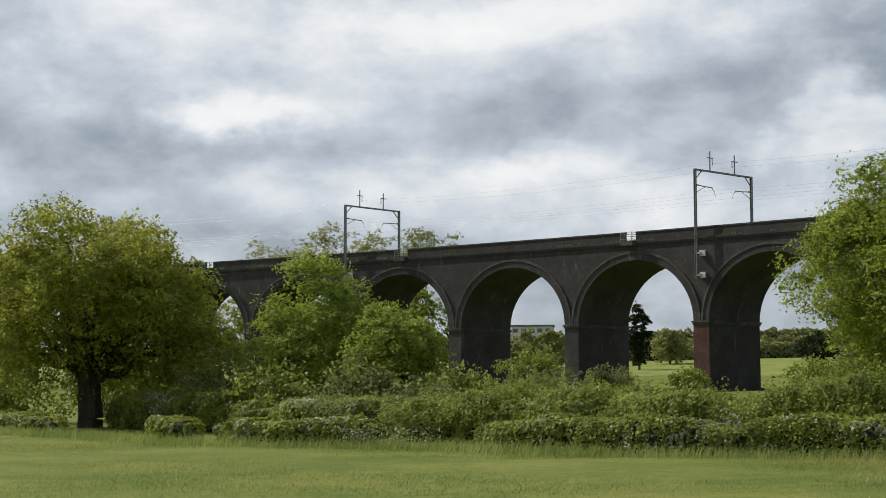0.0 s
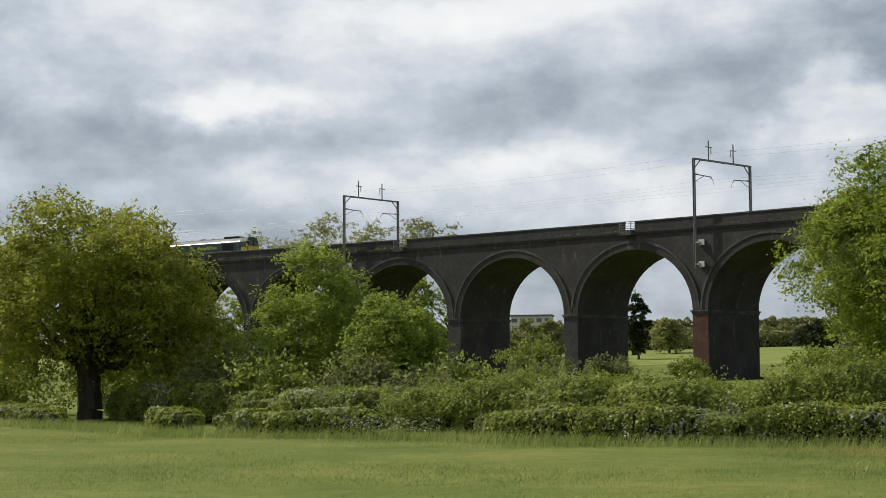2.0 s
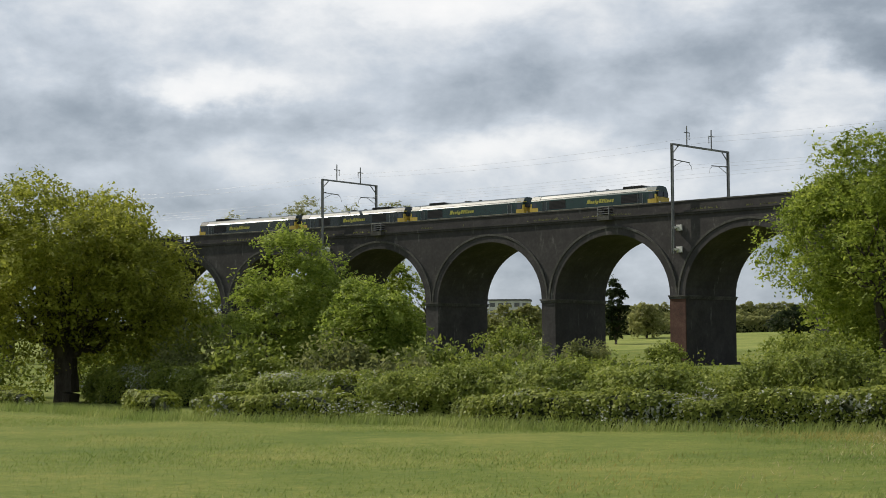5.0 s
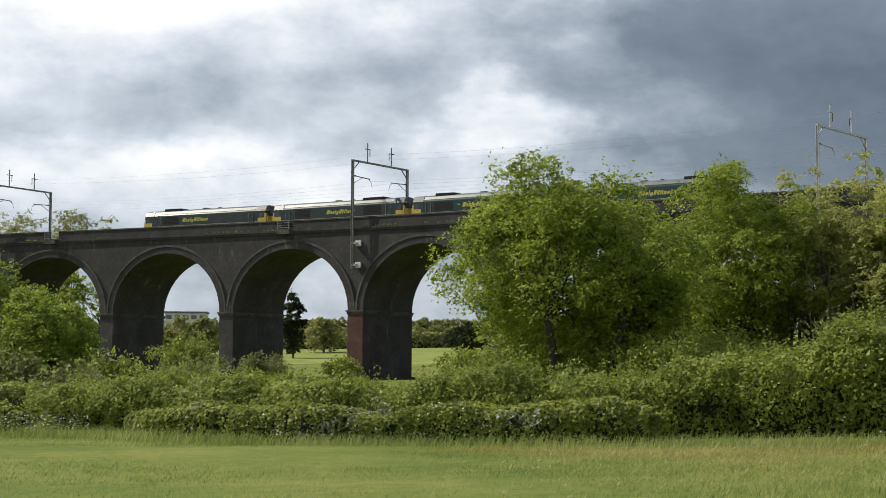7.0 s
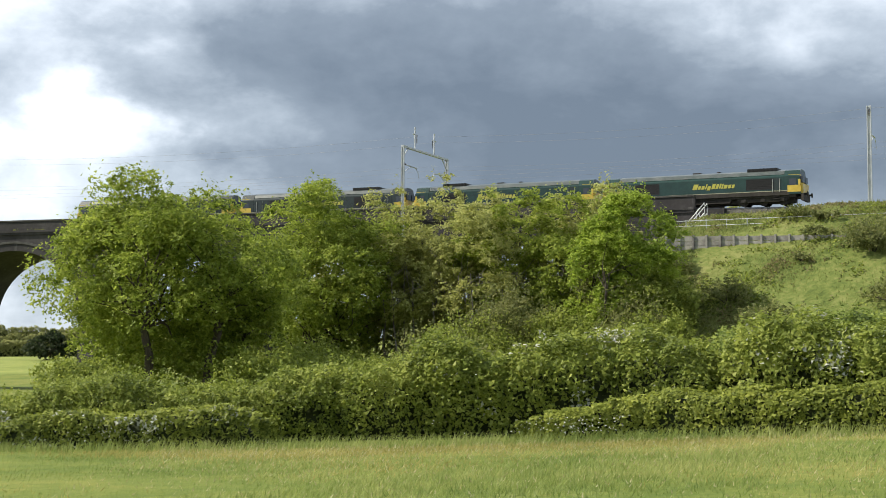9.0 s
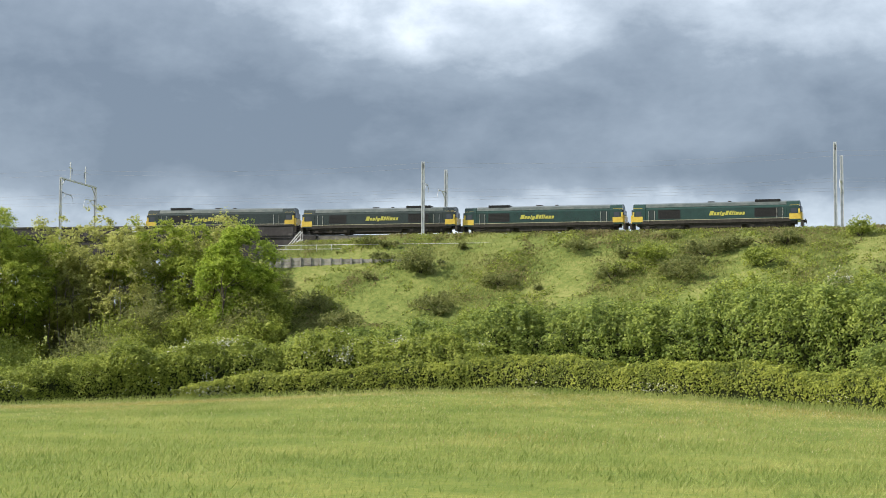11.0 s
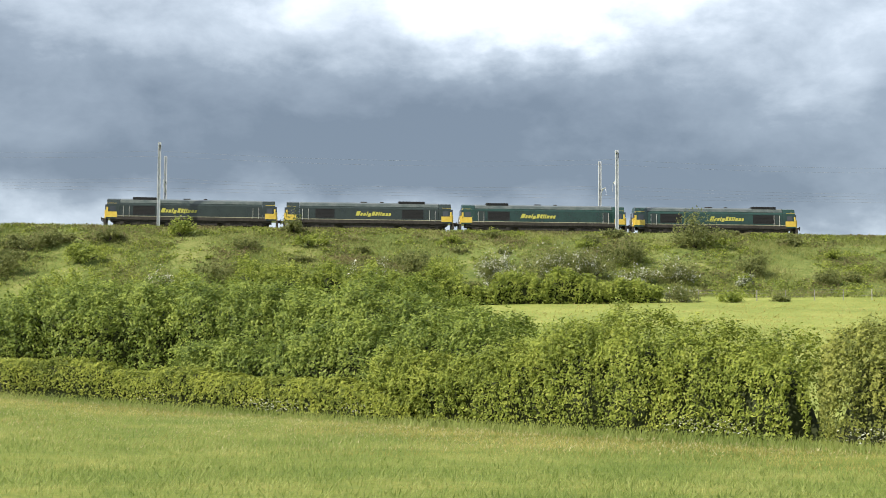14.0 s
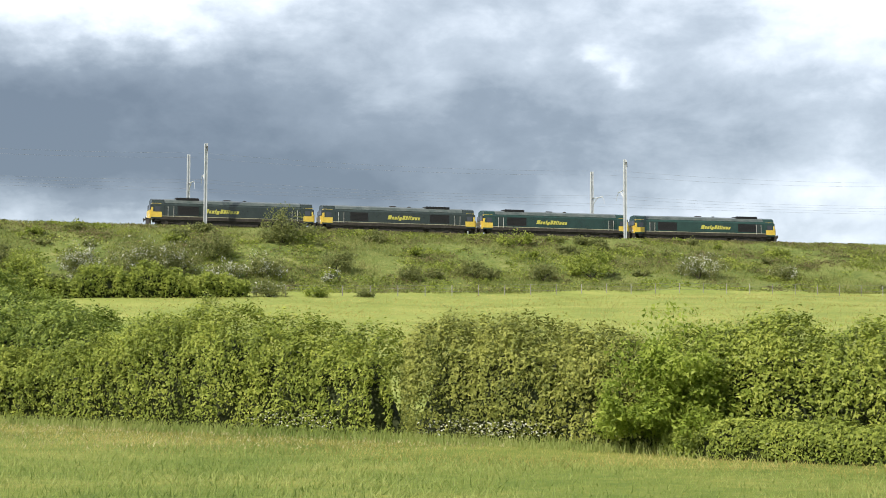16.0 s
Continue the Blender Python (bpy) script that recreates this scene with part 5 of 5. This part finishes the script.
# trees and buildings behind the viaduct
# most of these wear the haze-paled leaf colour; the evergreens stay dark
for i, (x, y, top, w, m) in enumerate(((-36.6, 328, 31.6, 15, M_FARLEAF), (-22.5, 319, 34.0, 13, M_FARLEAF), (-13.4, 330, 34.0, 12, M_FARLEAF), (-4.2, 325, 33.6, 10, M_FARLEAF), (1.9, 340, 33.0, 9, M_FARLEAF), (-31, 335, 31.0, 13, M_FARLEAF), (35.6, 298, 17.3, 5.0, M_DARK), (45.3, 327, 13, 9, M_FARLEAF), (15.1, 300, 11.8, 7, M_FARLEAF), (21.1, 319, 13.2, 7, M_FARLEAF), (74, 322, 11, 11, M_DARK), (86, 335, 10.5, 10, M_FARLEAF), (166, 222, 35.5, 8, M_ALDER), (-14, 300, 14, 12, M_HEDGE), (-24, 290, 13, 12, M_HEDGE))):
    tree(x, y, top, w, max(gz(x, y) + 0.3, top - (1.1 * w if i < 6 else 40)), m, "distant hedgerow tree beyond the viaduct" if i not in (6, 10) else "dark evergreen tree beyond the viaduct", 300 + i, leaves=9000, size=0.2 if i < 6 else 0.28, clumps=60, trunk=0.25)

# woodland close behind the viaduct's first arches
for i, (s0, lat, top, w) in enumerate(((-157, -16, 17.0, 13), (-146, -20, 18.5, 13), (-133, -17, 17.5, 13), (-121, -16, 17.0, 12), (-109, -18, 18.5, 13))):
    p = track(np.array([s0]), lat)[0]
    tree(p[0], p[1], top, w, gz(p[0], p[1]) + 0.5, (M_MAPLE, M_SYC, M_OAK)[i % 3], "young woodland tree beyond the viaduct's arches", 440 + i, leaves=14000, size=0.28, clumps=40, trunk=0.16, stems=3)

for i, (s0, lat, top, w) in enumerate(((-8, 22, 13.5, 10), (4, 20, 15.0, 10), (15, 18, 16.0, 10), (25, 17, 16.5, 9), (34, 15, 17.0, 9), (43, 13, 16.0, 8), (38, 12, 20.5, 8.5))):
    p = track(np.array([s0]), lat)[0]
    tree(p[0], p[1], top, w, gz(p[0], p[1]) + 0.6, (M_SYC, M_SCRUB, M_ALDER)[i % 3], "dense young woodland tree close under the viaduct", 400 + i, leaves=7000, size=0.3, clumps=60, trunk=0.14, bark=M_STEM, stems=5)


# the crib wall at the embankment's end, and the steps up to the line
def crib_wall():
    root = tagged(empty("retaining_wall"), "low grey timber crib retaining wall on the embankment", "retaining wall")
    for k in range(13):
        s0 = 49.6 + 1.3 * k
        z = -3.55 - 0.03 * k
        for r in range(4):
            bm = bmesh.new()
            box(bm, s0 + 0.06, s0 + 1.24, 15.1, 15.3, z - 0.45 * r - 0.41, z - 0.45 * r)
            part("board", along(bm), M_TIMBER, root)
        bm = bmesh.new()
        box(bm, s0 - 0.09, s0 + 0.09, 15.2, 15.45, z - 2.6, z + 0.12)
        part("post", along(bm), M_TIMBER, root)
    rail = tagged(empty("handrail_fence"), "thin steel post and rail fence above the crib wall", "fence")
    for k in range(20):
        bm = bmesh.new()
        tube(bm, (48 + 2.0 * k, 10.6, -3.4), (48 + 2.0 * k, 10.6, -1.6), 0.04)
        part("post", along(bm), M_STEEL, rail)
    for z in (-1.7, -2.2):
        bm = bmesh.new()
        tube(bm, (48, 10.6, z), (86, 10.6, z), 0.035)
        part("rail", along(bm), M_STEEL, rail)
    st = tagged(empty("staircase"), "steel access stairs climbing the abutment to the line", "stairs")
    for side in (5.0, 5.9):
        bm = bmesh.new()
        tube(bm, (47.2, side, -3.0), (50.4, side, 0.5), 0.05)
        tube(bm, (47.2, side, -4.0), (50.4, side, -0.5), 0.09)
        for k in range(5):
            tube(bm, (47.2 + 0.8 * k, side, -4.0 + 0.875 * k), (47.2 + 0.8 * k, side, -3.0 + 0.875 * k), 0.03)
        part("balustrade", along(bm), M_STEEL, st)
    for k in range(16):
        bm = bmesh.new()
        box(bm, 47.2 + 0.2 * k, 47.42 + 0.2 * k, 5.0, 5.9, -4.02 + 0.21875 * k, -3.97 + 0.21875 * k)
        part("tread", along(bm), M_STEEL, st)


crib_wall()


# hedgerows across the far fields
# distance haze is coloured into their leaves
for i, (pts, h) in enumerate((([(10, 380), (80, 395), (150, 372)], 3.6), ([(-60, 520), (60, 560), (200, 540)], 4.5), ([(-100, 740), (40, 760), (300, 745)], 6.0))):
    hedge(pts, 4.0, h, M_FARLEAF, "far field hedgerow with trees beyond the viaduct", 600 + i, density=7, size=0.55, wild=0.8)

# far buildings and parked vans beyond the fields
def far_building(x, y, z, w, d, h, rz, label, bays):
    root = tagged(empty("building", pose(x, y, z, 0, 0, rz)), label, "building")
    bm = bmesh.new()
    box(bm, -w / 2, w / 2, -d / 2, d / 2, -6, h)
    part("wall", bm, M_WALLFAR, root)
    bm = bmesh.new()
    box(bm, -w / 2 - 0.4, w / 2 + 0.4, -d / 2 - 0.4, d / 2 + 0.4, h, h + 0.7)
    part("roof", bm, M_ROOFFAR, root)
    for k in range(bays):
        for r in range(2):
            bm = bmesh.new()
            c = -w / 2 + w * (k + 0.5) / bays
            box(bm, c - w / bays * 0.32, c + w / bays * 0.32, -d / 2 - 0.05, -d / 2 + 0.1, h * (0.18 + 0.45 * r), h * (0.42 + 0.45 * r))
            part("window", bm, M_ROOFFAR, root)


far_building(38, 690, 18.3, 17, 12, 6.8, -8, "pale flat-roofed works building on the far hill", 5)
far_building(103, 790, 20.5, 18, 10, 4.6, -10, "long low building among far trees", 6)


def van(x, y, rz):
    z = gz(x, y)
    root = tagged(empty("van", pose(x, y, z, 0, 0, rz)), "white van parked beyond the far field", "van", group="parked vans")
    bm = bmesh.new()
    prism(bm, [(-2.4, 0.4), (2.5, 0.4), (2.5, 1.1), (1.7, 1.35), (1.1, 2.2), (-2.4, 2.25)], -0.95, 0.95)
    part("body", bm, M_CARWHITE, root)
    bm = bmesh.new()
    box(bm, 0.6, 1.35, -0.97, 0.97, 1.4, 1.95)
    part("window", bm, M_GLASS, root)
    for a in (-1.5, 1.6):
        for b in (-0.85, 0.85):
            bm = bmesh.new()
            tube(bm, (a, b - 0.12, 0.34), (a, b + 0.12, 0.34), 0.34, sides=14)
            part("wheel", bm, M_TYRE, root)


for x, y, rz in ((84, 411, 10), (90, 413, 14)):
    van(x, y, rz)


# grass of the hay field and the rough margin under the hedges
def meadow():
    rng = np.random.default_rng(9)
    spots = np.concatenate([fan(130000, (0, 0), -17, 39, 28, 75, 1), fan(330000, (-28, -44.5), 22, 96, 31, 112, 2)])
    far = beyond(spots[:, 0], spots[:, 1])
    patchy = np.array([noise.noise((p[0] * 0.12, p[1] * 0.12, 4.0)) for p in spots])
    dry = np.exp(np.minimum(far, 0) / 13) * smooth(2, 18, spots[:, 0]) + 0.55 * patchy + rng.normal(size=len(far)) * 0.15 > 0.5
    short = spots[:, 1] > 24 + 0.5 * spots[:, 0]
    for name, label, mask, mat, low, high in (
            ("cropped_grass", "short even green meadow grass", short & ~dry, M_BLADE, 0.03, 0.09), ("meadow_grass", "long lush green hay meadow grass", ~short & ~dry, M_BLADE, 0.06, 0.21),
            ("dry_meadow_grass", "straw-tinged hay meadow grass along the hedge", dry, M_DRY, 0.05, 0.17)):
        p = spots[mask & (far < 1.5)]
        scatter(name, label, "grass", p, ground_z(p[:, 0], p[:, 1]) - 0.02, low, high, 0.03, mat, 3, 0.55)
    heads = fan(70000, (-28, -44.5), 24, 80, 50, 112, 8)
    far = beyond(heads[:, 0], heads[:, 1])
    heads = heads[(far < 0.5) & (far > -45) & (rng.uniform(0, 1, len(heads)) < np.exp(np.minimum(far, 0) / 12))]
    scatter("seed_heads", "straw-coloured grass seed heads in the hay field", "grass", heads, ground_z(heads[:, 0], heads[:, 1]) + 0.08, 0.04, 0.12, 0.03, M_STRAW, 11, 0.6)
    # the grazed pasture between the tall hedge and the embankment
    p = fan(70000, (-28, -44.5), 56, 97, 72, 200, 12)
    lat = rail_coords(p[:, 0], p[:, 1])[1]
    p = p[(lat > 40) & (beyond(p[:, 0], p[:, 1]) > 5)]
    scatter("pasture_grass", "pale green grazed pasture grass", "grass", p, ground_z(p[:, 0], p[:, 1]) - 0.02, 0.06, 0.2, 0.06, M_DRY, 13, 0.6)
    line = polyline(EDGE[1:-1], 0.25)
    nor = unit(np.gradient(line, axis=0))[:, ::-1] * np.array([-1, 1])
    i = rng.integers(0, len(line), 60000)
    m = line[i] + nor[i] * (rng.normal(size=60000) * 0.7 - 0.6)[:, None] + rng.normal(size=(60000, 2)) * 0.15
    scatter("verge_weeds", "rank grass and nettles along the hedge foot", "weeds", m, ground_z(m[:, 0], m[:, 1]) - 0.03, 0.12, 0.55, 0.035, M_BLADE, 4)
    # cow parsley heads
    patch = np.array([noise.noise((p[0] * 0.22, p[1] * 0.22, 5.0)) for p in m])
    f = m[(patch > 0.10) & (rng.uniform(0, 1, len(m)) < np.clip(patch, 0.02, 0.5) * 0.8)][:6000]
    up = ground_z(f[:, 0], f[:, 1]) + rng.uniform(0.35, 0.85, len(f))
    me = leaf_mesh("cow_parsley", np.column_stack([f, up]), unit(rng.normal(size=(len(f), 3)) * 0.5 + np.array([0, 0, 1])), 0.065, [M_BLOSSOM], rng, long=1.0)
    tagged(new("cow_parsley", me), "white cow parsley flower heads by the hedge", "flowers", kind="stuff")
    # rough grass of the embankment
    n = 260000
    s0, lat = rng.uniform(48, 270, n), rng.uniform(6.5, 38, n)
    p = track(s0, lat)[:, :2]
    keep = np.array([noise.noise((x * 0.15, y * 0.15, 1.0)) for x, y in p]) + rng.normal(size=n) * 0.25 > -0.55
    p = p[keep]
    scatter("embankment_grass", "rough tussocky grass on the railway embankment", "grass", p, ground_z(p[:, 0], p[:, 1]) - 0.05, 0.10, 0.40, 0.085, M_TUSSOCK, 6, 0.5)
    # low patches of bramble and dead bracken over the bank
    n = 280000
    s0, lat = rng.uniform(52, 262, n), 6.8 + 31 * rng.uniform(0, 1, n) ** 1.15
    p = track(s0, lat)[:, :2]
    q = np.array([noise.noise((x * 0.13, y * 0.13, 7.0)) + 0.8 * noise.noise((x * 0.45, y * 0.45, 3.0)) + 0.6 * noise.noise((x * 1.3, y * 1.3, 1.0)) for x, y in p]) + 0.16 * np.exp(-(lat - 6.8) / 8.0)
    warm = np.array([noise.noise((x * 0.2, y * 0.2, 21.0)) for x, y in p]) + 0.35 * np.exp(-(lat - 6.8) / 9.0) + rng.normal(size=n) * 0.22
    q = q + rng.normal(size=n) * 0.16
    keep = q > 0.16
    p, q, warm, lat = p[keep], q[keep], warm[keep], lat[keep]
    h = np.clip((q + 0.02) * 0.7, 0.04, 0.8) * rng.uniform(0.1, 1.0, len(p)) ** 0.6 * np.clip((lat - 5.0) / 6.0, 0.3, 1.0)
    pos = np.column_stack([p, ground_z(p[:, 0], p[:, 1]) + h])
    kind = np.where(warm > 0.34, 1, np.where(warm > 0.08, 0, 2)).astype(np.int32)
    me = leaf_mesh("bank_scrub", pos, unit(rng.normal(size=(len(p), 3)) * 0.55 + np.array([0, 0, 0.8])), 0.15, [M_SCRUB, M_BRACKEN, M_HEDGE], rng, kind, long=2.0)
    tagged(new("bank_scrub", me), "low olive bramble and dead bracken patches over the railway bank", "scrub", kind="stuff")
    ledge_weeds()


meadow()


def motions():
    times = [0.5 * i for i in range(33)]
    for i, ob in enumerate(LOCOS):
        walk(ob, [(t, loco_pose(i, t)) for t in times])


motions()
